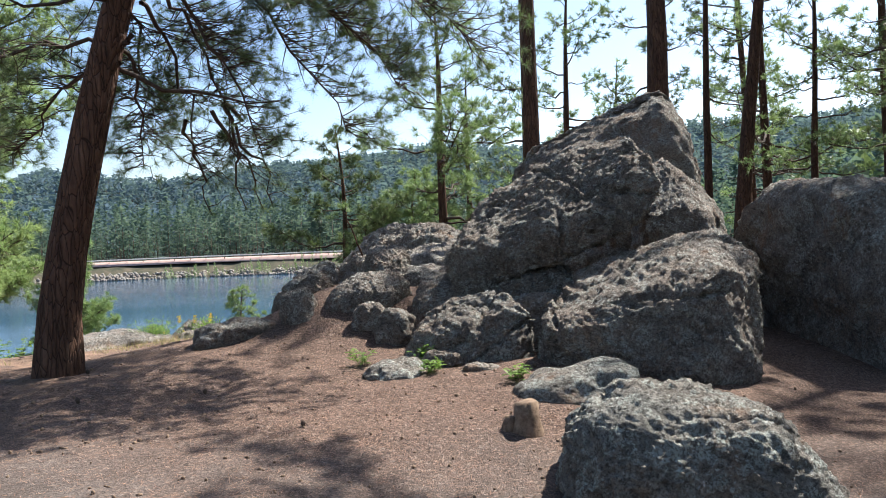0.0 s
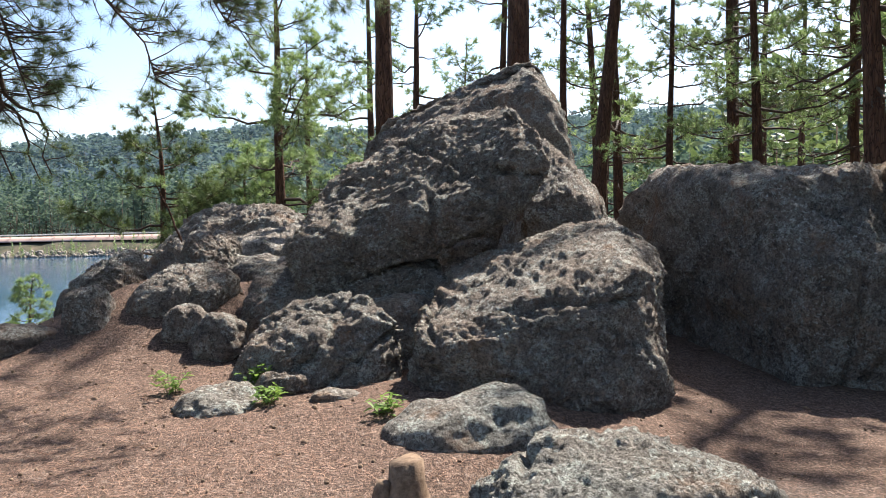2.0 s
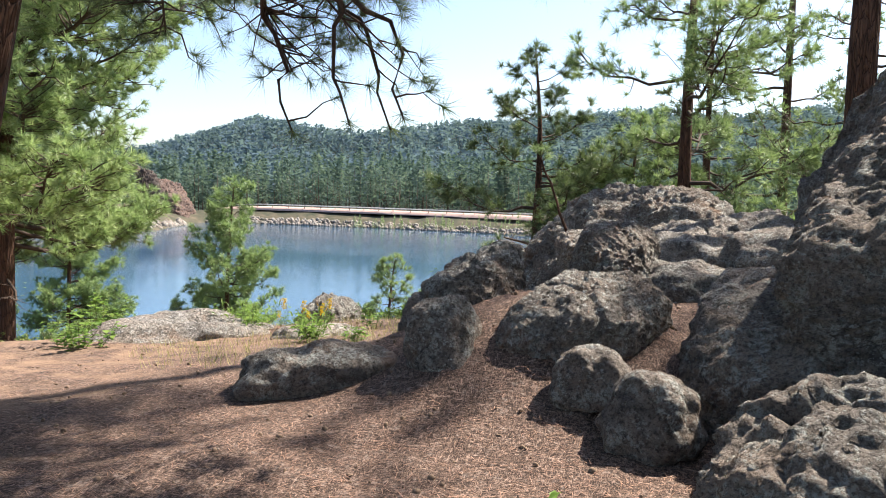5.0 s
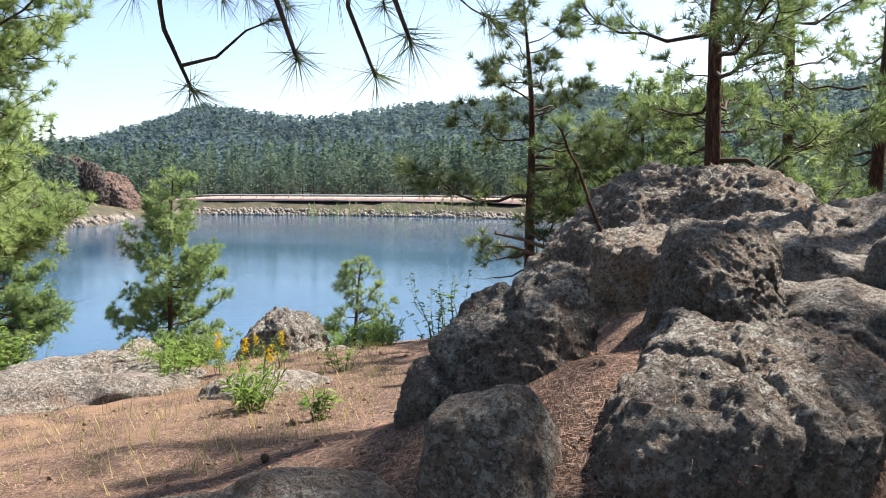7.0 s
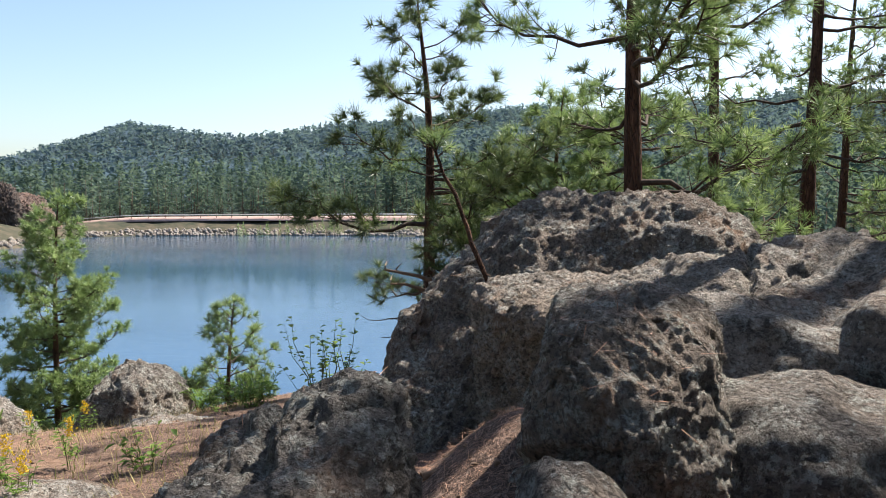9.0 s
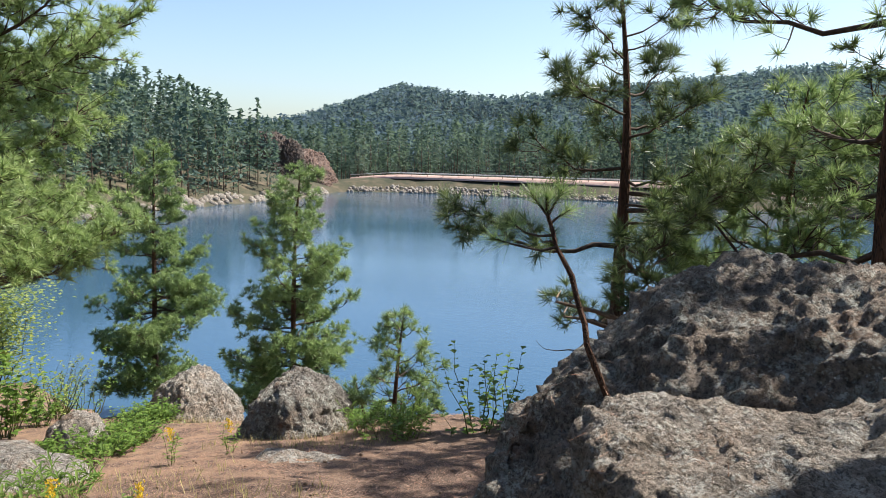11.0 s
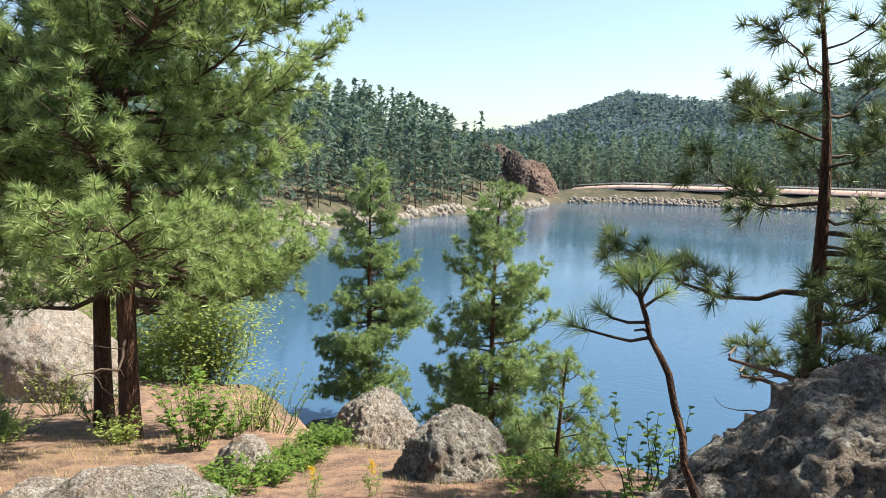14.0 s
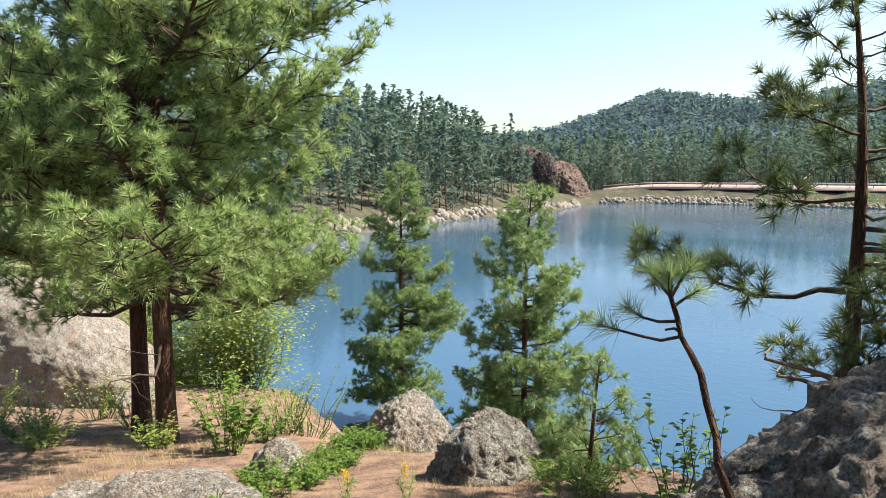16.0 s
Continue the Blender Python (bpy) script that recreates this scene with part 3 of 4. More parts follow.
boulder("boulder", [(0.2, 11.4), (4.0, 10.3), (4.5, 12.4), (0.5, 13.0)], [(0.35, 11.9, 1.7), (3.35, 11.3, 3.3), (3.6, 12.4, 3.8), (1.1, 12.7, 2.65)],
        "tall granite outcrop rising to a blunt peak", -0.2, 6, 7, 0.05, 7, cuts=6)
boulder("boulder", [(2.3, 9.3), (3.6, 9.0), (4.0, 10.8), (2.4, 11.0)], [(2.45, 9.6, 2.0), (3.4, 9.4, 1.55), (3.7, 10.8, 1.75), (2.7, 10.8, 2.7)],
        "upright granite rib wedged behind the slab", -0.2, 6, 6, 0.04, 9, cuts=6)
boulder("boulder", [(4.5, 7.9), (5.3, 7.5), (6.6, 10.5), (3.9, 10.7)], [(4.45, 7.85, 1.68), (5.35, 7.45, 1.72), (6.6, 10.5, 1.9), (3.8, 10.6, 1.85)],
        "broad flat-topped granite block with a sheer face", -0.7, 6, 9, 0.04, 11, cuts=3)
boulder("boulder", [(5.15, 7.45), (5.75, 7.0), (6.9, 9.3), (5.9, 9.8)], [(5.2, 7.35, 1.7), (6.2, 6.85, 1.78), (7.2, 9.3, 1.9), (5.9, 9.8, 1.9)],
        "undercut rusty granite block beside a deep crack", -0.7, 6, 7, 0.045, 12, cuts=4, mat=ROCK_TAN)
boulder("boulder", [(-0.4, 7.6), (0.95, 7.15), (1.0, 8.2), (-0.2, 8.6)], [(-0.35, 7.7, 0.48), (0.92, 7.3, 0.68), (0.95, 8.1, 0.98), (-0.1, 8.5, 0.7)],
        "low split granite rock with a pointed corner", -0.1, 6, 5, 0.04, 13, cuts=6)
boulder("boulder", [(-0.55, 8.7), (1.6, 8.25), (1.9, 9.6), (-0.3, 9.8)], [(-0.5, 8.8, 0.62), (1.6, 8.4, 1.0), (1.9, 9.6, 1.4), (-0.3, 9.7, 1.0)],
        "layered granite ledge under the great slab", 0.0, 6, 5, 0.04, 17)
boulder("boulder", [(-1.4, 9.15), (-0.7, 9.05), (-0.35, 10.0), (-1.3, 10.2)], [(-1.4, 9.0, 0.76), (-0.62, 8.95, 0.88), (-0.3, 9.9, 1.03), (-1.15, 10.05, 1.0)],
        "rounded granite boulder crusted with dark lichen", 0.05, 7, 4, 0.025, 19, cuts=4)
boulder("boulder", [(-2.2, 9.75), (-1.55, 9.65), (-1.25, 10.6), (-2.15, 10.7)], [(-2.2, 9.7, 0.7), (-1.55, 9.55, 1.0), (-1.25, 10.5, 1.25), (-2.0, 10.6, 1.02)],
        "oblong granite boulder with a furrowed back", 0.05, 7, 3.8, 0.028, 23, cuts=4)
boulder("boulder", [(-1.15, 10.35), (-0.5, 10.3), (-0.4, 11.3), (-1.15, 11.4)], [(-1.1, 10.4, 1.22), (-0.55, 10.4, 1.2), (-0.45, 11.2, 1.3), (-1.1, 11.3, 1.3)],
        "squat dark granite boulder", 0.2, 7, 3.6, 0.022, 29, cuts=4)
boulder("boulder", [(-2.55, 12.0, -1.2), (0.9, 12.3, 0.3), (1.4, 15.4, -1.5), (-2.7, 15.6, -1.5)], [(-1.85, 12.75, 1.12), (0.1, 12.75, 1.4), (0.6, 14.4, 1.75), (-1.6, 14.4, 1.66)],
        "great domed granite outcrop above the lake", -1.5, 7, 3.6, 0.05, 31, cuts=7)
boulder("boulder", [(-1.0, 11.85, 0.2), (0.75, 11.2, 0.3), (1.0, 13.0, 0.3), (-1.62, 12.95, 0.2)], [(-0.97, 11.85, 1.02), (0.7, 11.15, 1.14), (0.95, 13.0, 1.42), (-1.55, 12.95, 1.06)],
        "pale stepped granite ledge with a sheer pitted face", 0.1, 7, 8, 0.04, 33, cuts=3, mat=ROCK_PALE)
boulder("boulder", [(0.62, 4.2), (2.55, 4.0), (2.8, 5.4), (0.9, 5.6)], [(0.8, 4.4, 0.46), (2.0, 4.2, 0.40), (2.3, 5.2, 0.46), (1.05, 5.4, 0.5)],
        "low pale boulder covered with grey-green lichen", -0.4, 7, 3.6, 0.03, 37, mat=ROCK_GREEN, cuts=5)
boulder("boulder", [(-6.1, 15.7), (-4.75, 15.4), (-4.5, 16.7), (-5.8, 17.1)], [(-5.85, 15.95, -0.35), (-5.1, 15.7, -0.32), (-4.95, 16.5, -0.2), (-5.6, 16.8, -0.22)],
        "brown granite boulder on the cliff edge", -1.6, 6, 4, 0.045, 41, cuts=6)
boulder("boulder", [(-10.9, 18.7), (-8.5, 17.9), (-8.3, 19.2), (-10.6, 20.1)], [(-10.3, 19.0, -1.75), (-9.0, 18.3, -1.6), (-8.8, 19.0, -1.55), (-10.1, 19.6, -1.7)],
        "pale double-humped granite rock on the edge", -2.8, 6, 3.0, 0.05, 43, mat=ROCK_PALE, cuts=6)
boulder("boulder", [(-10.0, 18.1), (-8.0, 17.5), (-7.7, 19.0), (-9.6, 19.8)], [(-9.6, 18.5, -1.35), (-8.5, 18.1, -1.5), (-8.3, 18.8, -1.45), (-9.3, 19.3, -1.25)],
        "pale pointed granite rock on the edge", -2.4, 6, 3.4, 0.04, 44, mat=ROCK_PALE, cuts=5)
boulder("boulder", [(-23.0, 14.6), (-17.9, 18.2), (-19.0, 21.0), (-24.0, 19.0)], [(-22.0, 15.2, 0.3), (-18.6, 18.3, -2.6), (-19.4, 20.2, -2.5), (-22.6, 18.4, 0.4)],
        "large pale granite boulder beside the pines", -5.0, 6, 3.6, 0.06, 47, mat=ROCK_PALE, cuts=6)
for c, h, yaw, sd, mt, sq in (((1.2, 6.35, 0.16), (0.5, 0.33, 0.17), 10, 51, ROCK_GREEN, 3.2), ((1.5, 5.75, 0.12), (0.17, 0.12, 0.12), 30, 52, ROCK_PALE, 2.6),
                              ((-0.47, 8.6, 0.42), (0.21, 0.2, 0.2), 0, 53, ROCK, 2.8), ((-0.8, 8.85, 0.52), (0.18, 0.17, 0.16), 0, 50, ROCK, 2.8),
                              ((-1.65, 9.15, 0.6), (0.2, 0.2, 0.25), 0, 54, ROCK, 2.8), ((-2.35, 9.1, 0.36), (0.5, 0.24, 0.17), 28, 55, ROCK, 3.2),
                              ((-0.37, 7.35, 0.17), (0.27, 0.36, 0.08), 0, 56, ROCK_GREEN, 3.2), ((0.42, 7.15, 0.2), (0.2, 0.12, 0.05), 10, 62, ROCK_PALE, 3.0),
                              ((0.05, 7.45, 0.25), (0.2, 0.1, 0.08), -8, 63, ROCK, 3.0), ((-1.0, 10.15, 0.78), (0.17, 0.15, 0.17), 0, 57, ROCK, 2.6),
                              ((-6.3, 13.35, -0.52), (0.85, 0.5, 0.2), 25, 58, ROCK_PALE, 3.0), ((-7.05, 14.95, -0.78), (0.3, 0.25, 0.2), 0, 59, ROCK_PALE, 2.8),
                              ((-5.1, 12.0, -0.14), (1.0, 0.6, 0.16), 30, 60, ROCK_PALE, 3.4), ((6.75, 7.6, -0.1), (0.5, 0.5, 0.6), 0, 61, ROCK, 2.8),
                              ((-3.6, 11.9, -0.02), (0.45, 0.3, 0.13), 15, 64, ROCK_PALE, 3.0), ((-4.1, 14.6, -0.45), (0.5, 0.35, 0.12), 10, 65, ROCK_PALE, 3.2),
                              ((-0.2, 10.9, 0.8), (0.42, 0.4, 0.18), 20, 66, ROCK, 3.8), ((0.35, 10.4, 0.75), (0.5, 0.4, 0.22), -10, 67, ROCK, 3.8),
                              ((-0.1, 11.6, 0.95), (0.5, 0.35, 0.17), 5, 68, ROCK_PALE, 3.8), ((0.5, 11.4, 1.0), (0.45, 0.4, 0.22), 40, 69, ROCK, 3.6),
                              ((-4.5, 16.9, -1.2), (0.4, 0.3, 0.2), 0, 70, ROCK_PALE, 2.8), ((-3.4, 15.8, -0.8), (0.5, 0.4, 0.25), 0, 71, ROCK_PALE, 2.8),
                              # The stone at x 1.1 is added to fill the shaded crevice under the slab.
                              ((-7.4, 13.2, -0.75), (0.5, 0.35, 0.14), 40, 72, ROCK_PALE, 2.8), ((1.1, 8.4, 0.35), (0.55, 0.5, 0.42), 0, 73, ROCK, 3.0),
                              ((-6.9, 12.4, -0.45), (0.2, 0.15, 0.12), 0, 74, ROCK, 2.6)):
    stone("stone", c, h, "weathered granite stone half sunk in needle litter", yaw, 5, sq, 0.03, sd, "stones about the outcrop", mt)
# red cliff where the road reaches the water
boulder("cliff_rock", [(-133, 186), (-120.5, 190), (-120, 200), (-133, 202)], [(-131, 189, 2.5), (-125.5, 191, -1.0), (-124.5, 198, 0.0), (-131, 200, 3)],
        "red-brown granite cliff at the far shore", -11, 6, 7, 0.35, 81, mat=ROCK_RED, cuts=6)
for c, h, sd in (((-137, 186, -3), (5.5, 5, 9.5), 83), ((-131.5, 188, -3), (3.5, 4, 7.5), 84), ((-142, 183, -3), (5, 5, 7), 85), ((-134, 184, -6), (4, 4, 5), 86)):
    stone("cliff_rock", c, h, "dark granite crag at the far shore", 20 * sd, 6, 4.5, 0.8, sd, "crags at the far shore", ROCK_DARK)

# ---------------------------------------------------------------- trees
def plant(tree, x, y, z=None, yaw=0.0):
    tree.matrix_world = pose(x, y, height(x, y) if z is None else z, 0, 0, yaw)
    return tree


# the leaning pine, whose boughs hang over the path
plant(pine("pine_tree", 9.0, 0.20, "leaning ponderosa pine with red-brown bark", 0.55, 2.6, 30, 0.35, 0.145, 42, 0.0012, 2, (3.0, 0.2), 4, hang=0.25, needle=NEEDLE_BACKLIT, bare=0.25,
           boughs=(((1.2, 0, 4.3), (4.3, 0.9, 3.15), 0.5, 110), ((1.2, 0, 4.4), (3.9, 0.5, 3.3), 0.6, 100), ((1.1, 0, 3.9), (3.45, 0.6, 2.75), 0.5, 138), ((1.1, 0, 3.8), (2.0, 0.6, 2.1), 0.35, 72), ((1.2, 0.1, 4.2), (2.8, 1.2, 2.4), 0.4, 102),
                   ((1.2, 0.1, 4.3), (3.5, 1.4, 3.0), 0.4, 102), ((1.1, 0.1, 3.9), (1.65, 1.3, 2.05), 0.3, 78), ((1.0, 0.1, 3.6), (1.05, 1.7, 1.95), 0.4, 90),
                   ((0.9, 0.1, 3.3), (0.5, 1.2, 2.1), 0.2, 78), ((1.0, 0, 3.7), (0.2, 2.0, 2.5), 0.4, 90), ((0.8, 0, 3.0), (-0.8, 1.0, 2.3), 0.2, 66),
                   ((0.9, 0, 3.2), (-1.2, 0.2, 2.8), 0.2, 66), ((1.3, 0, 4.5), (2.6, -0.6, 3.3), 0.4, 90), ((1.5, 1.0, 2.75), (1.64, 1.18, 1.58), 0.1, 5), ((1.5, 1.0, 2.75), (1.93, 1.22, 1.62), 0.1, 5), ((1.3, 1.2, 2.7), (1.7, 1.68, 1.60), 0.1, 5), ((1.0, 1.2, 2.6), (1.1, 1.62, 1.56), 0.1, 6))), -3.75, 7.6)
plant(pine("pine_tree", 13.0, 0.15, "ponderosa pine beside the boulders", 0.5, 3.9, 44, 0.8, 0.2, 16, 0.006, 4, (0.1, 0.2), 8, bark=BARK_GREY), 3.97, 5.67)
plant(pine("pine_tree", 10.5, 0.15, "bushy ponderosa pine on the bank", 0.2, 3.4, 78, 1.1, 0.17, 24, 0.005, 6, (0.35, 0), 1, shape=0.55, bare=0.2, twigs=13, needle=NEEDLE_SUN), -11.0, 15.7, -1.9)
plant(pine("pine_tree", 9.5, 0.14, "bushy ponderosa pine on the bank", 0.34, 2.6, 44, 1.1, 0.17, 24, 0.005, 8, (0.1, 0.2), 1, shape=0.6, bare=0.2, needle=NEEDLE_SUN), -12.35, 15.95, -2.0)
plant(pine("pine_tree", 10.7, 0.13, "slender young pine at the water's edge", 0.14, 2.5, 90, 1.4, 0.2, 22, 0.007, 10, (0.35, 0), 6, bare=0.15, twigs=11, needle=NEEDLE), -14.2, 28.2, -9.0)
plant(pine("pine_tree", 11.3, 0.14, "slender young pine at the water's edge", 0.12, 2.7, 92, 1.4, 0.21, 22, 0.0075, 12, (0.2, 0), 6, bare=0.15, twigs=11, needle=NEEDLE), -24.4, 33.0, -9.0)
plant(pine("pine_tree", 2.35, 0.035, "small young pine on the cliff", 0.22, 0.62, 34, 1.4, 0.11, 26, 0.003, 14, (0.2, 0), 4, twigs=14, wobble=0.02), -4.75, 17.1, -2.0)
plant(pine("pine_tree", 1.5, 0.02, "small young pine on the cliff", 0.2, 0.4, 14, 1, 0.12, 26, 0.003, 15, (-0.25, 0), 2, twigs=14, wobble=0.02), -4.95, 17.2, -2.0)
plant(pine("pine_tree", 4.75, 0.085, "wind-shaped pine behind the outcrop", 0.32, 1.6, 26, 1.1, 0.17, 34, 0.0035, 16, (-0.1, 0), 5, bare=0.3, needle=NEEDLE_BACKLIT), -2.25, 17.25, -1.0)
plant(pine("pine_tree", 4.0, 0.06, "crooked pine behind the outcrop", 0.2, 1.5, 26, 1.1, 0.17, 30, 0.004, 17, (0.3, 0.2), 3), -1.0, 17.9, -1.2)
plant(pine("pine_tree", 7.4, 0.12, "tall thin ponderosa pine with bare lower limbs", 0.26, 2.3, 30, 0.7, 0.17, 28, 0.0035, 18, (-0.1, 0.2), 14, hang=0.1), -0.05, 16.5, -0.8)


def pine_sapling(base, label):
    """A crooked knee-high pine: bare stem, two side shoots and a head of long needle sprays."""
    rng = np.random.default_rng(20)
    thing = tagged(new("pine_sapling"), label, "tree")
    thing.location = base
    stem = np.array([(0.02, 0.03, -0.08), (0.0, 0.0, 0.05), (-0.06, -0.03, 0.2), (-0.1, -0.03, 0.29), (-0.12, 0.0, 0.37), (-0.16, 0.01, 0.47), (-0.195, 0.03, 0.57), (-0.23, 0.03, 0.63), (-0.265, 0.02, 0.69), (-0.285, 0.03, 0.75), (-0.315, 0.03, 0.83), (-0.32, 0.04, 0.9)])
    v, f = [], []
    tube(stem, np.linspace(0.0155, 0.0075, len(stem)), 9, v, f)
    vv = np.vstack(v)
    vv += 0.0022 * np.stack([vnoise(vv * 60 + 9 * k, 3 + k) for k in range(3)], 1)
    part("trunk", mesh_from("trunk", vv, np.vstack(f), BARK), thing)
    shoots = [[(-0.265, 0.02, 0.69), (-0.32, -0.02, 0.675), (-0.38, -0.06, 0.69), (-0.44, -0.09, 0.705), (-0.5, -0.12, 0.725)],
              [(-0.285, 0.03, 0.74), (-0.34, 0.0, 0.735), (-0.39, -0.03, 0.75), (-0.43, -0.06, 0.785)],
              [(-0.27, 0.03, 0.70), (-0.29, 0.02, 0.715), (-0.315, 0.0, 0.71)],
              [(-0.3, 0.03, 0.79), (-0.27, 0.06, 0.82), (-0.23, 0.08, 0.85)],
              [(-0.31, 0.03, 0.82), (-0.35, 0.0, 0.88), (-0.38, 0.0, 0.92)],
              [(-0.31, 0.03, 0.82), (-0.29, 0.06, 0.88), (-0.26, 0.07, 0.93)]]
    for pts in shoots:
        v, f = [], []
        tube(np.array(pts), np.linspace(0.0065, 0.004, len(pts)), 6, v, f)
        part("branch", mesh_from("branch", np.vstack(v), np.vstack(f), TWIG), thing)
    heads = [(shoots[0], 150), (shoots[1], 150), (shoots[3], 130), (shoots[4], 150), (shoots[5], 150), ([stem[-2], stem[-1]], 200)]
    for pts, count in heads:
        p, q = np.array(pts[-1]), np.array(pts[-1]) - np.array(pts[-2])
        q /= np.linalg.norm(q)
        nv, nf = tufts(np.array([p]), np.array([q]), count, 0.135, 0.0011, rng, 0.75, 0.55)
        tagged(part("needle_spray", mesh_from("needle_spray", nv, nf, NEEDLE, smooth=False), thing), kind="stuff")
    return thing


pine_sapling((-1.34, 12.9, 1.0), "crooked pine sapling with a single green head")

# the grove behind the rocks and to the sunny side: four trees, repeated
grove = [pine("pine_tree", 11 + i, 0.15, "ponderosa pine of the grove set around the rocks", 0.26, 2.5, 26, 0.5, 0.21, 12, 0.009, 60 + i, (0.3 * (i - 1.5), 0.2), 10, group="grove pines",
              needle=NEEDLE_BACKLIT if i % 2 else NEEDLE, twigs=8) for i in range(4)]
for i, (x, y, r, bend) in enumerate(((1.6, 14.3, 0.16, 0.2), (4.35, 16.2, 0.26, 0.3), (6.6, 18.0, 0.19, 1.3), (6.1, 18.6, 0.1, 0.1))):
    plant(pine("pine_tree", 15.0 if i < 2 else 11.0, r, "tall ponderosa pine with a bare lower trunk", 0.76 if i < 2 else 0.6, 2.0, 18, 0.8, 0.2, 13, 0.010, 70 + i, (bend, 0.2), 8, needle=NEEDLE_BACKLIT, twigs=8), x, y)
# Pines right of the view are unseen, added to dapple the ground.
spots = [(9.0, 12.4, 1.2), (12.6, 9.6, 1.2), (11.2, 13.2, 1.3), (13.5, 12.6, 1.25), (8.2, 20.5, 0.9), (10.8, 19.5, 0.9), (9.1, 15.8, 0.75), (9.5, 25, 1), (3.0, 21, 0.8),
         (13.5, 24, 1.1), (15, 15, 1.2), (2.4, 24, 1), (5.2, 26, 1), (7.6, 29, 1), (12, 31, 1), (17, 28, 1), (19, 21, 1), (0.5, 22, 0.8), (22, 33, 1.1), (14, 19.5, 1),
         (12.5, 10.5, 1.2), (9.8, 5.6, 1.2), (6.6, 1.6, 1.0), (11.5, 7.2, 1.1), (14, 4, 1.2), (5.2, -1.5, 1), (17.5, 9.5, 1.1), (-7, -6, 1.2), (-3, -9, 1.1),
         (3, -8, 1.2), (9, -6, 1), (-12, 3, 1.1), (-18, 9, 1.0), (-9, 0, 1), (-35, 27, 0.8), (-27, 26, 0.9), (-31, 22, 1.0), (-24, 14, 1.1), (7.9, 17.2, 0.6), (5.6, 22.5, 0.9), (11.6, 16.2, 0.8)]
for i, (x, y, k) in enumerate(spots):
    m = pose(x, y, height(x, y), 0, 0, 73 * i)
    if i < 4:
        grove[i].matrix_world = m
        grove[i].scale = (k, k, k)
    else:
        t = copy_thing(grove[i % 4], m)
        t.scale = (k * (0.95 + 0.1 * (i % 3)), k, k)


def woods(name, spots, sizes, clumps, seed, label, mat):
    """Far conifers in one sheet of stuff: a stem and drooping ragged clumps round it, narrowing upwards."""
    rng = np.random.default_rng(seed)
    n = len(spots)
    p = np.repeat(spots, clumps, 0)
    hgt = np.repeat(sizes, clumps)
    lean = np.repeat(rng.uniform(0.10, 0.19, n), clumps)
    bare = np.repeat(rng.uniform(0.05, 0.28, n), clumps)
    q = bare + (1 - bare) * (np.tile(np.arange(clumps), n) + rng.uniform(0, 1, n * clumps)) / clumps
    rad = hgt * lean * np.clip(1.02 - ((q - bare) / (1 - bare)) ** 1.5, 0.03, 1) ** 0.8 * rng.uniform(0.25, 1.2, n * clumps)
    az = rng.uniform(0, 6.283, n * clumps)
    o = np.stack([np.cos(az), np.sin(az), np.zeros_like(az)], 1)
    c = p + o * rad[:, None] + np.stack([np.zeros_like(az), np.zeros_like(az), q * hgt], 1)
    big = (hgt * 0.5 / np.sqrt(clumps) * rng.uniform(0.5, 1.2, n * clumps))[:, None]
    tip = o + rng.normal(size=(n * clumps, 3)) * 0.45
    side = np.cross(tip, rng.normal(size=(n * clumps, 3)))
    side /= np.maximum(np.linalg.norm(side, axis=1, keepdims=True), 1e-6)
    v = np.stack([c - tip * big * 0.6 - side * big * 0.45, c - tip * big * 0.4 + side * big * 0.45, c + tip * big * 0.8], 1).reshape(-1, 3)
    f = np.arange(n * clumps * 3).reshape(-1, 3)
    stem = len(v)
    sv = []
    for j in range(3):
        g = j * 2.094
        sv.append(spots + np.stack([np.cos(g) * sizes * 0.008, np.sin(g) * sizes * 0.008, -0.5 + 0 * sizes], 1))
    sv.append(spots + np.stack([0 * sizes, 0 * sizes, sizes * 0.9], 1))
    sv = np.stack(sv, 1).reshape(-1, 3)
    k = stem + np.arange(n)[:, None] * 4
    sf = np.concatenate([k + [0, 1, 3], k + [1, 2, 3], k + [2, 0, 3]])
    me = mesh_from(name, np.vstack([v, sv]), np.vstack([f, sf]), [mat, TWIG], smooth=False, slots=np.r_[np.zeros(len(f)), np.ones(len(sf))])
    return tagged(new(name, me), label, "forest", kind="stuff")


rng = np.random.default_rng(5)


def scatter(count, r0, r1, b0, b1, d0, d1, keep=None):
    r = np.sqrt(rng.uniform(r0 ** 2, r1 ** 2, count))
    b = np.radians(rng.uniform(b0, b1, count))
    x, y = -np.sin(b) * r, np.cos(b) * r
    d = shore_distance(x, y)
    ok = (d > d0) & (d < d1)
    ok &= ~((d < 26) & (y > 188) & (x > -122) & (x < 5))
    ok &= ~((x > -140) & (x < -108) & (y > 160) & (y < 208))
    if keep is not None:
        ok &= keep(x, y)
    x, y = x[ok], y[ok]
    return np.stack([x, y, land(x, y) - 0.2], 1)


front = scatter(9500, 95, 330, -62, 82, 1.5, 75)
woods("far_woods", front, 6.5 + 13 * rng.beta(1.3, 1.1, len(front)), 90, 3, "dense pine forest along the far shore, haze mixed into its green", NEEDLE_FAR_HAZE)
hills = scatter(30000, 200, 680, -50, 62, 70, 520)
woods("hill_woods", hills, rng.uniform(9, 15, len(hills)), 15, 4, "pine forest covering the far hills, tinted blue for haze", NEEDLE_HILL_HAZE)
mid = scatter(500, 38, 110, -80, -8, 3, 60)
woods("bank_woods", mid, rng.uniform(7, 13, len(mid)), 90, 6, "pine forest on the near bank of the lake", NEEDLE_BACKLIT)
mid = scatter(420, 30, 110, 62, 120, 3, 60)
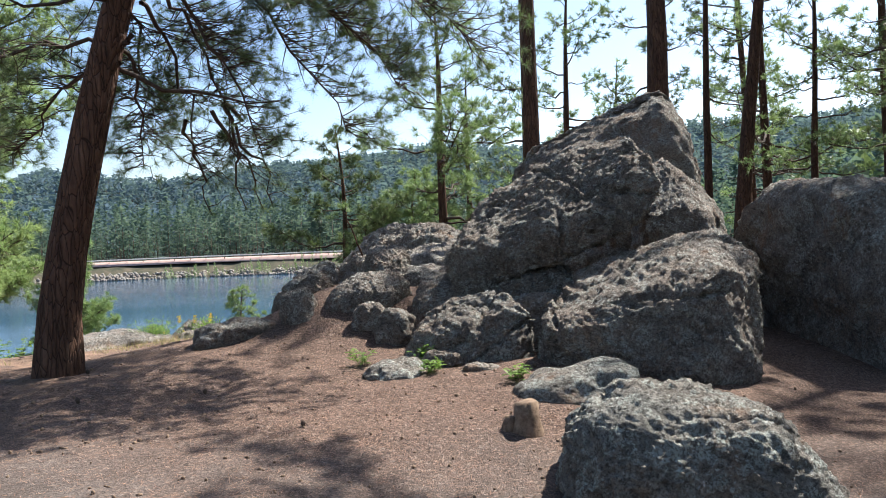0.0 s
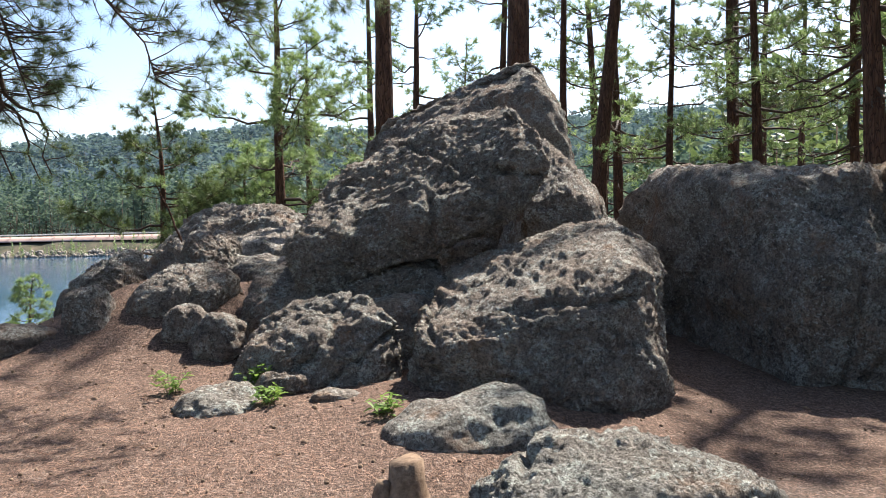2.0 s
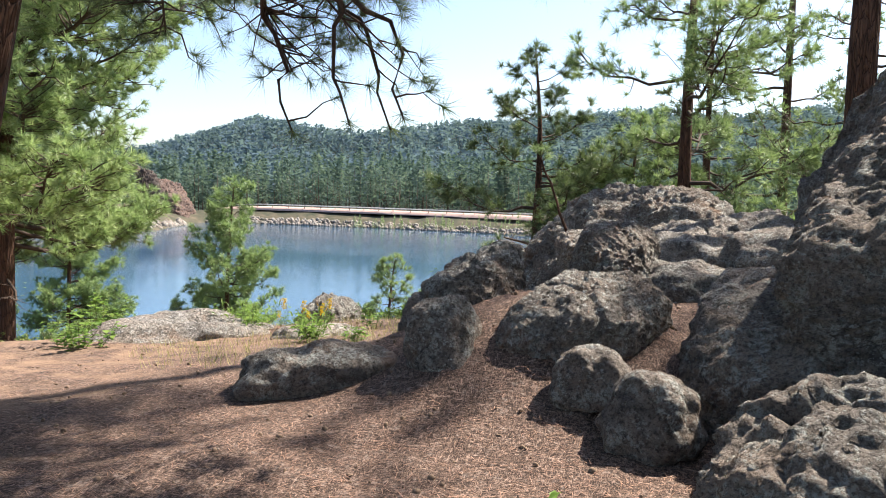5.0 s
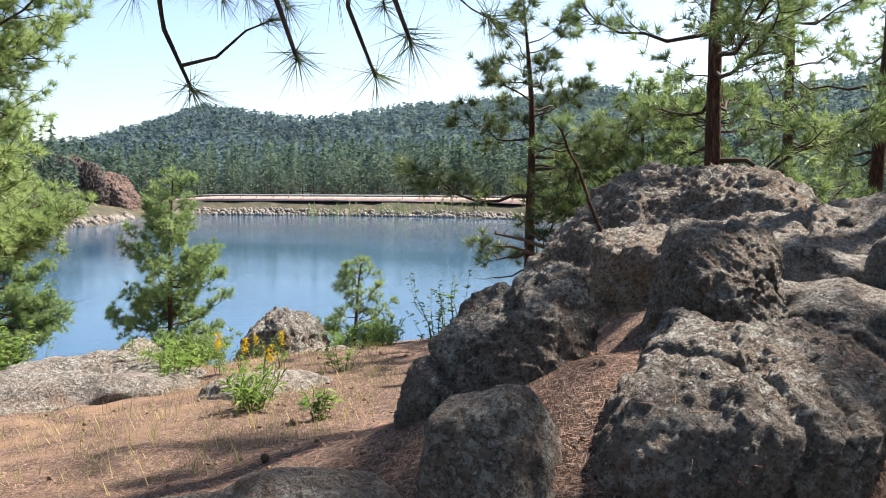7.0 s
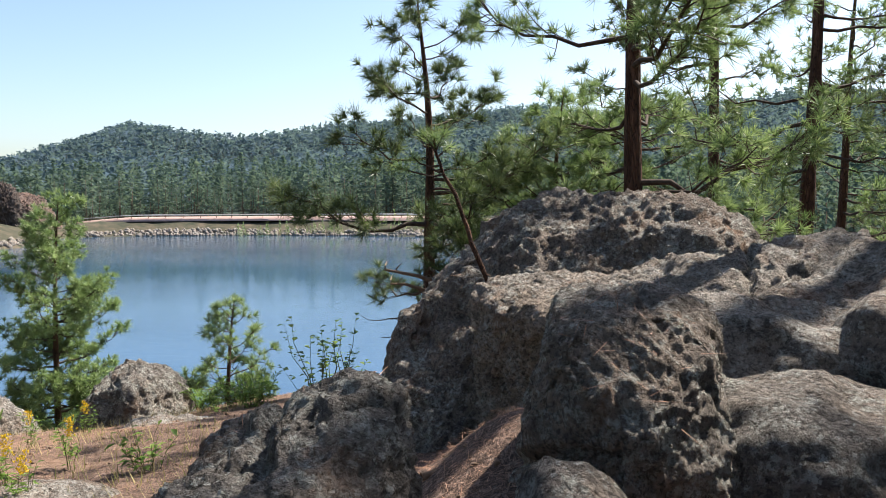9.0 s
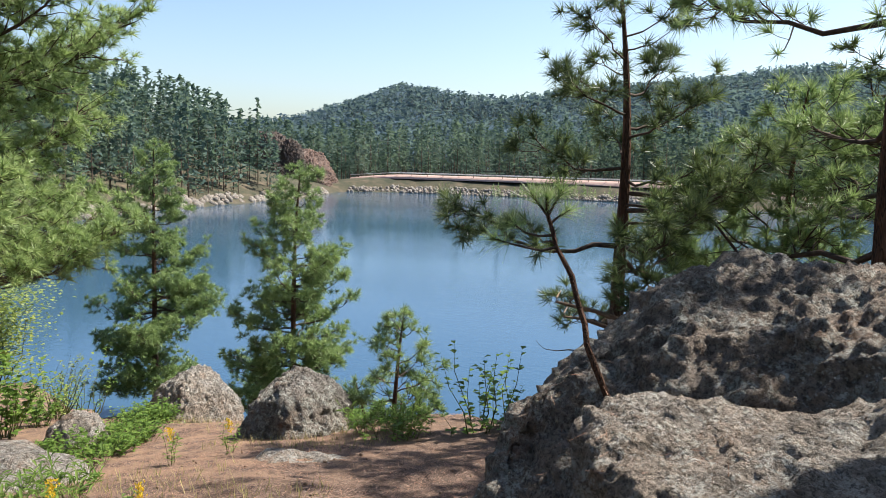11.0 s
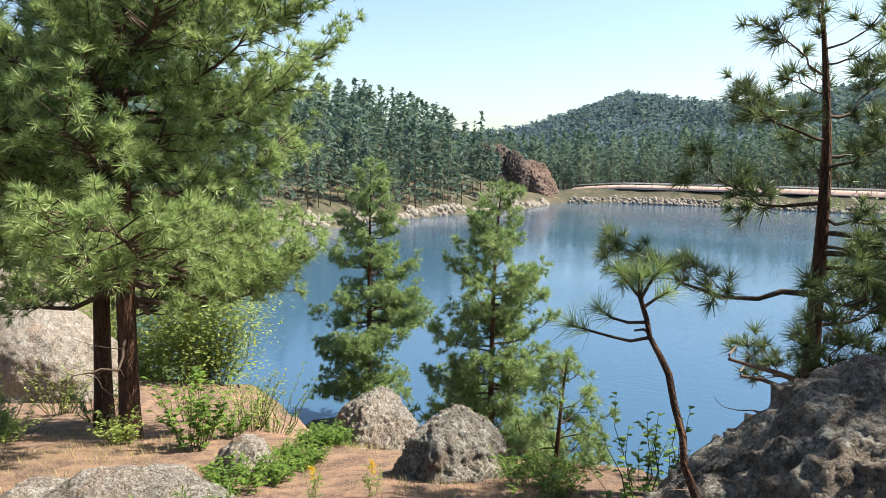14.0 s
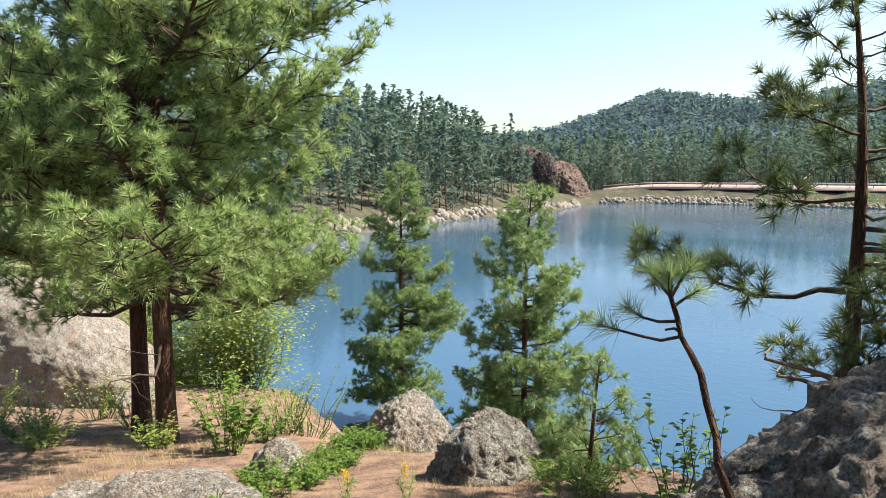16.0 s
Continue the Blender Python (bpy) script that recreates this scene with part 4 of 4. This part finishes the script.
woods("bank_woods", mid, rng.uniform(7, 12, len(mid)), 90, 7, "pine forest on the near bank of the lake", NEEDLE)
bx = rng.uniform(-78, -30, 60)
bush = np.stack([bx, 206 + rng.normal(size=60) * 1.2 - 0.002 * (bx + 60) ** 2, 0 * bx], 1)
bush[:, 2] = land(bush[:, 0], bush[:, 1]) - 0.2
woods("shore_bushes", bush, rng.uniform(1.5, 4.5, 60), 60, 8, "small green bushes along the dam", NEEDLE)

# ---------------------------------------------------------------- dam road, rail and stone facing
line = np.array([(-126, 214), (-110, 215), (-90, 217), (-72, 218), (-50, 217), (-35, 214.5), (-18, 210), (0, 203)], float)
tq = np.linspace(0, 7, 60)
rx, ry = np.interp(tq, range(8), line[:, 0]), np.interp(tq, range(8), line[:, 1])
rz = land(rx, ry)
rz = np.convolve(np.pad(rz, 4, "edge"), np.ones(9) / 9, "valid") + 0.35
side = np.stack([-np.gradient(ry), np.gradient(rx)], 1)
side /= np.linalg.norm(side, axis=1, keepdims=True)
rv = np.concatenate([np.stack([rx + s * side[:, 0], ry + s * side[:, 1], rz + z], 1) for s, z in ((-4.2, -0.8), (-3.5, 0), (3.5, 0.25), (4.2, -0.8))])
k = np.arange(59)
rf = np.concatenate([np.stack([j * 60 + k, j * 60 + k + 1, (j + 1) * 60 + k + 1, (j + 1) * 60 + k], 1) for j in range(3)])
tagged(new("road", mesh_from("road", rv, rf, ROAD)), "pinkish gravel road along the dam", "road", kind="structure")
for s in (-3.3, 3.3):
    fence = tagged(new("guard_rail"), "pale metal guard rail beside the dam road", "guard rail", "guard rails")
    fv, ff = [], []
    tube(np.stack([rx + s * side[:, 0], ry + s * side[:, 1], rz + 0.8], 1), np.full(60, 0.1), 6, fv, ff)
    part("rail", mesh_from("rail", np.vstack(fv), np.vstack(ff), RAIL), fence)
    for i in range(0, 60, 2):
        pv, pf = [], []
        p = np.array([rx[i] + s * side[i, 0], ry[i] + s * side[i, 1], rz[i] - 0.3])
        tube(np.array([p, p + [0, 0, 0.5], p + [0, 0, 1.15]]), [0.09, 0.09, 0.09], 6, pv, pf)
        part("post", mesh_from("post", np.vstack(pv), np.vstack(pf), DEADWOOD), fence)
u, f = ico(1)
rip_v, rip_f = [], []
for i in range(1150):
    x = rng.uniform(-118, -15)
    y = np.interp(x, [-118, -108, -72, -40, -15], [195, 203, 207, 203, 195]) + rng.uniform(-0.5, 3.0)
    s = rng.uniform(0.25, 0.75)
    if i >= 900:
        y = rng.uniform(84, 184)
        x = np.interp(y, [84, 112, 135, 160, 184], [-98, -106, -108, -108, -116]) + rng.uniform(-2.0, 0.5)
        s = rng.uniform(0.3, 1.3)
    rip_f.append(f + len(rip_v) * len(u))
    rip_v.append(u * rng.uniform(0.6, 1.2, 3) * s + [x, y, max(LAKE_Z, height(x, y)) + 0.1])
tagged(new("riprap", mesh_from("riprap", np.vstack(rip_v), np.vstack(rip_f), ROCK, smooth=False)), "grey stone facing along the dam's waterline", "stones", kind="stuff")

# ---------------------------------------------------------------- small plants
def sit(x, y, dz=0.0):
    return (x, y, height(x, y) + dz)


for i, (x, y, h, r) in enumerate(((-0.73, 7.6, 0.16, 0.15), (-0.14, 7.55, 0.2, 0.13), (-0.05, 7.15, 0.13, 0.12), (0.68, 6.6, 0.14, 0.16), (-3.3, 12.6, 0.3, 0.2), (-2.9, 11.0, 0.25, 0.12))):
    leaf_plant("weed", sit(x, y), "small bright green leafy weed in the litter", h, r, 10, 7, 0.075, 100 + i, group="weeds by the rocks", wide=0.22, up=0.8)
for i, (x, y) in enumerate(((-3.98, 12.3), (-3.85, 12.7), (-4.3, 12.5), (-3.6, 11.9), (-5.3, 14.4), (-5.1, 14.9))):
    fl = leaf_plant("goldenrod", sit(x, y), "yellow-flowering herb on the sunny bank", 0.3, 0.1, 5, 12, 0.06, 120 + i, group="goldenrod", wide=0.15)
    g = np.random.default_rng(i)
    pos = np.stack([g.normal(size=60) * 0.016, g.normal(size=60) * 0.016, g.uniform(0.2, 0.32, 60)], 1)
    bv, bf = tufts(pos, np.tile([0, 0, 1.0], (60, 1)), 5, 0.016, 0.004, g)
    tagged(part("flower_spray", mesh_from("flower_spray", bv, bf, FLOWER, smooth=False), fl, "yellow flower spikes"), kind="stuff")
g = np.random.default_rng(77)
for i in range(34):
    q = g.uniform(0, 1)
    x, y = -6.0 - 2.6 * q + g.normal() * 0.2, 14.1 + 3.4 * q + g.normal() * 0.2
    leaf_plant("low_shrub", sit(x, y), "low green creeping shrub on the bank", 0.27, 0.24, 14, 12, 0.055, 200 + i, group="low shrubs", wide=0.3, up=0.5)
for i, (x, y, h, r) in enumerate(((-5.0, 12.6, 0.32, 0.3), (-4.6, 12.3, 0.34, 0.35), (-4.9, 13.1, 0.3, 0.3), (-3.4, 11.2, 0.26, 0.2), (-4.2, 16.3, 0.35, 0.3), (-3.9, 15.9, 0.35, 0.3), (-4.5, 16.2, 0.3, 0.3))):
    leaf_plant("grassy_herb", sit(x, y), "tuft of fresh green herbs on the bank", h, r, 26, 10, 0.10, 300 + i, group="green herbs", wide=0.08, up=1.6)
leaf_plant("green_bush", sit(-9.1, 15.6), "bright green broadleaf bush on the bank", 1.0, 0.55, 20, 20, 0.11, 401, cat="bush", wide=0.42)
leaf_plant("green_bush", sit(-5.6, 10.9, -0.1), "bright green broadleaf bush on the bank", 0.5, 0.4, 14, 20, 0.07, 406, cat="bush", wide=0.4)
leaf_plant("oak_shrub", (-3.25, 16.3, -0.95), "small oak shrub growing from the cliff", 1.35, 0.5, 18, 26, 0.075, 402, mat=LEAF, cat="bush", wide=0.45)
leaf_plant("oak_shrub", (-4.0, 15.9, -1.0), "small oak shrub growing from the cliff", 0.8, 0.4, 14, 20, 0.06, 403, cat="bush", wide=0.45)
for i, (x, y, h, r) in enumerate(((-20.5, 23.0, 4.2, 2.0), (-23.5, 22.0, 5.0, 2.2), (-26, 24, 5.5, 2.5), (-28.5, 20, 6, 2.8))):
    leaf_plant("aspen_bush", sit(x, y), "pale yellow-green broadleaf thicket behind the pines", h, r, 60, 190, 0.13, 410 + i, mat=LEAF_YELLOW, cat="bush", wide=0.4, group="aspen thicket")
for i, (x, y, h, r) in enumerate(((-12.2, 14.6, 0.5, 0.6), (-11.6, 14.2, 0.4, 0.5), (-13.0, 14.4, 0.6, 0.6), (-10.3, 15.2, 0.45, 0.4), (-9.8, 16.6, 0.5, 0.4), (-14.5, 15.2, 0.8, 0.8), (-13.6, 16.4, 0.9, 0.8), (-15.6, 16.6, 1.1, 0.9), (-12.6, 17.6, 1.0, 0.8), (-10.8, 17.6, 1.0, 0.7), (-14.6, 13.6, 0.5, 0.7), (-16.5, 15.0, 0.9, 0.9), (-11.6, 18.6, 1.3, 0.9))):
    leaf_plant("undergrowth", sit(x, y), "low mixed undergrowth below the pines", h, r, 24, 20, 0.07, 430 + i, mat=LEAF_YELLOW if i % 2 else LEAF, cat="bush", group="undergrowth")

g = np.random.default_rng(88)
for i in range(26):
    q = g.uniform(0, 1)
    x, y = -6.5 - 11 * q + g.normal() * 1.2, 21.5 + 5.5 * g.uniform(0, 1) + 3 * q
    leaf_plant("bank_bush", sit(x, y), "shrub on the steep bank above the water", g.uniform(0.8, 1.7), g.uniform(0.6, 1.1), 26, 26, 0.12, 500 + i, mat=LEAF if i % 3 else LEAF_YELLOW, cat="bush", group="bank bushes")

# stump, cut and weathered
v, f = [], []
tube(np.array([(0, 0, -0.1), (0, 0, 0.03), (0.005, 0, 0.1), (0.01, 0, 0.2), (0.01, 0.0, 0.201)]), [0.15, 0.11, 0.09, 0.085, 0.001], 14, v, f)
vv = np.vstack(v)
vv[:, 2] += np.where(vv[:, 2] > 0.15, 0.015 * np.sin(vv[:, 0] * 30), 0)
vv[:, :2] *= (1 + 0.12 * vnoise(vv * np.array([30, 30, 6]), 3))[:, None]
tagged(new("tree_stump", mesh_from("tree_stump", vv, np.vstack(f), DEADWOOD, smooth=False)), "small weathered tree stump in the litter", "stump").location = sit(0.68, 5.52)
v, f = [], []
tube(np.array([(0, 0, -0.05), (0.01, 0, 0.04), (0.02, 0, 0.09), (0.02, 0, 0.091)]), [0.06, 0.045, 0.035, 0.001], 10, v, f)
tagged(new("tree_stump", mesh_from("tree_stump", np.vstack(v), np.vstack(f), DEADWOOD)), "broken wood stub beside the stump", "stump").location = sit(0.55, 5.5)
# dead limb behind the dome and a fallen stick
for name, pts, r, label in (("dead_branch", [(-1.75, 16.75, 0.45), (-2.05, 16.6, 0.62), (-2.3, 16.45, 0.72), (-2.62, 16.3, 0.8)], 0.035, "broken grey dead branch beside the pine"),
                            ("dead_branch", [(-1.85, 16.8, 0.5), (-2.15, 16.75, 0.5), (-2.45, 16.55, 0.62), (-2.6, 16.5, 0.63)], 0.028, "broken grey dead branch beside the pine"),
                            ("fallen_stick", [(-1.5, 11.25, 0.5), (-1.3, 11.35, 0.52), (-1.05, 11.4, 0.55)], 0.02, "crooked fallen stick among needles")):
    v, f = [], []
    tube(np.array(pts), np.linspace(r, r * 0.35, len(pts)), 7, v, f)
    g = np.random.default_rng(3)
    for j in range(5 if name == "dead_branch" else 1):
        p = np.array(pts[1]) + (np.array(pts[-1]) - np.array(pts[1])) * g.uniform(0, 1)
        tube(np.array([p, p + g.normal(size=3) * 0.05 + [-0.03, 0, 0.05], p + g.normal(size=3) * 0.08 + [-0.06, 0, 0.10]]), [r * 0.35, r * 0.25, 0.004], 5, v, f)
    tagged(new(name, mesh_from(name, np.vstack(v), np.vstack(f), DEADWOOD)), label, "dead wood")

# grass, needles and cones strewn over the ground
g = np.random.default_rng(9)
n = 26000
gxy = np.stack([g.uniform(-16, -2.6, n), g.uniform(9.0, 18.5, n)], 1)
patch = fbm(np.c_[gxy * 0.9, np.zeros(n)], 3, 2) > 0.05
gxy = gxy[patch]
gv, gf = blades_of(len(gxy), np.c_[gxy, land(gxy[:, 0], gxy[:, 1]) - 0.005], 0.11, g, 0.0028, 0.6)
tagged(new("dry_grass", mesh_from("dry_grass", gv, gf, GRASS, smooth=False)), "sparse straw-coloured grass on the sunny bank", "grass", kind="stuff")
n = 95000
gxy = np.stack([g.normal(size=n) * 2.6 - 0.6, g.uniform(1.0, 15.5, n)], 1)
gxy[:26000] = np.stack([g.uniform(-13, -4, 26000), g.uniform(11.5, 18, 26000)], 1)
a = g.uniform(0, 6.283, n)
ln = g.uniform(0.04, 0.11, n)
d = np.stack([np.cos(a) * ln, np.sin(a) * ln, g.normal(size=n) * 0.006], 1)
sd = np.stack([-np.sin(a), np.cos(a), 0 * a], 1) * 0.0015
c = np.c_[gxy, land(gxy[:, 0], gxy[:, 1]) + 0.007]
lv = np.stack([c - sd, c + sd, c + d], 1).reshape(-1, 3)
tagged(new("fallen_needles", mesh_from("fallen_needles", lv, np.arange(3 * n).reshape(-1, 3), LITTER, smooth=False)), "fallen reddish pine needles strewn over the dirt", "litter", kind="stuff")
skin_v = np.vstack([v for v, f in SKINS])
skin_f = np.vstack([f + o for (v, f), o in zip(SKINS, np.cumsum([0] + [len(v) for v, f in SKINS]))])
near = ((skin_v[skin_f[:, 0]] - [-0.5, 10.6, 1.2]) ** 2).sum(1) < 9
tree_of_skins = BVHTree.FromPolygons(skin_v.tolist(), skin_f[near].tolist())
lv = []
for i in range(9000):
    x, y = g.uniform(-2.0, 1.3), g.uniform(8.8, 13.2)
    thick = vnoise(np.array([[x * 2.1, y * 2.1, 0.3]]), 7)[0]
    if thick < g.uniform(-0.05, 0.5):
        continue
    hit, n_, _, _ = tree_of_skins.ray_cast(Vector((x, y, 3.0)), Vector((0, 0, -1)))
    if hit is None or n_.z < 0.8 or hit.z < height(x, y) or hit.z > 1.5:
        continue
    a = g.uniform(0, 6.283)
    d = n_.cross(Vector((math.cos(a), math.sin(a), 0.0))).normalized()
    c = hit + n_ * g.uniform(0.004, 0.012)
    w = d.cross(n_) * 0.0014
    lv.append([c - w, c + w, c + d * g.uniform(0.05, 0.12)])
lv = np.array(lv).reshape(-1, 3)
tagged(new("ledge_litter", mesh_from("ledge_litter", lv, np.arange(len(lv)).reshape(-1, 3), LITTER, smooth=False)), "dry orange pine needles caught on rock ledges", "litter", kind="stuff")
n = 2600
bits = np.stack([g.normal(size=n) * 2.8 - 0.6, g.uniform(0.8, 15, n)], 1)
bu, bf = ico(1)
sc = g.uniform(0.004, 0.016, (n, 1, 1)) * g.uniform(0.4, 1.6, (n, 1, 3))
bv = bu[None] * sc + np.c_[bits, land(bits[:, 0], bits[:, 1]) + 0.003][:, None]
bf = (bf[None] + (np.arange(n) * len(bu))[:, None, None]).reshape(-1, 3)
tagged(new("bark_litter", mesh_from("bark_litter", bv.reshape(-1, 3), bf, DEADWOOD, smooth=False)), "scattered bark flakes and small pebbles", "litter", kind="stuff")
u, f = ico(2)
for i in range(22):
    x, y = g.normal() * 2.2 - 1.5, g.uniform(4, 14)
    me = mesh_from("pine_cone", u * [0.018, 0.018, 0.024] * (1 + 0.18 * np.sin(u[:, 2:3] * 14)), f, TWIG) if i == 0 else me
    tagged(new("pine_cone", me), "small brown fallen pine cone", "pine cone", "pine cones").location = sit(x, y, 0.02)
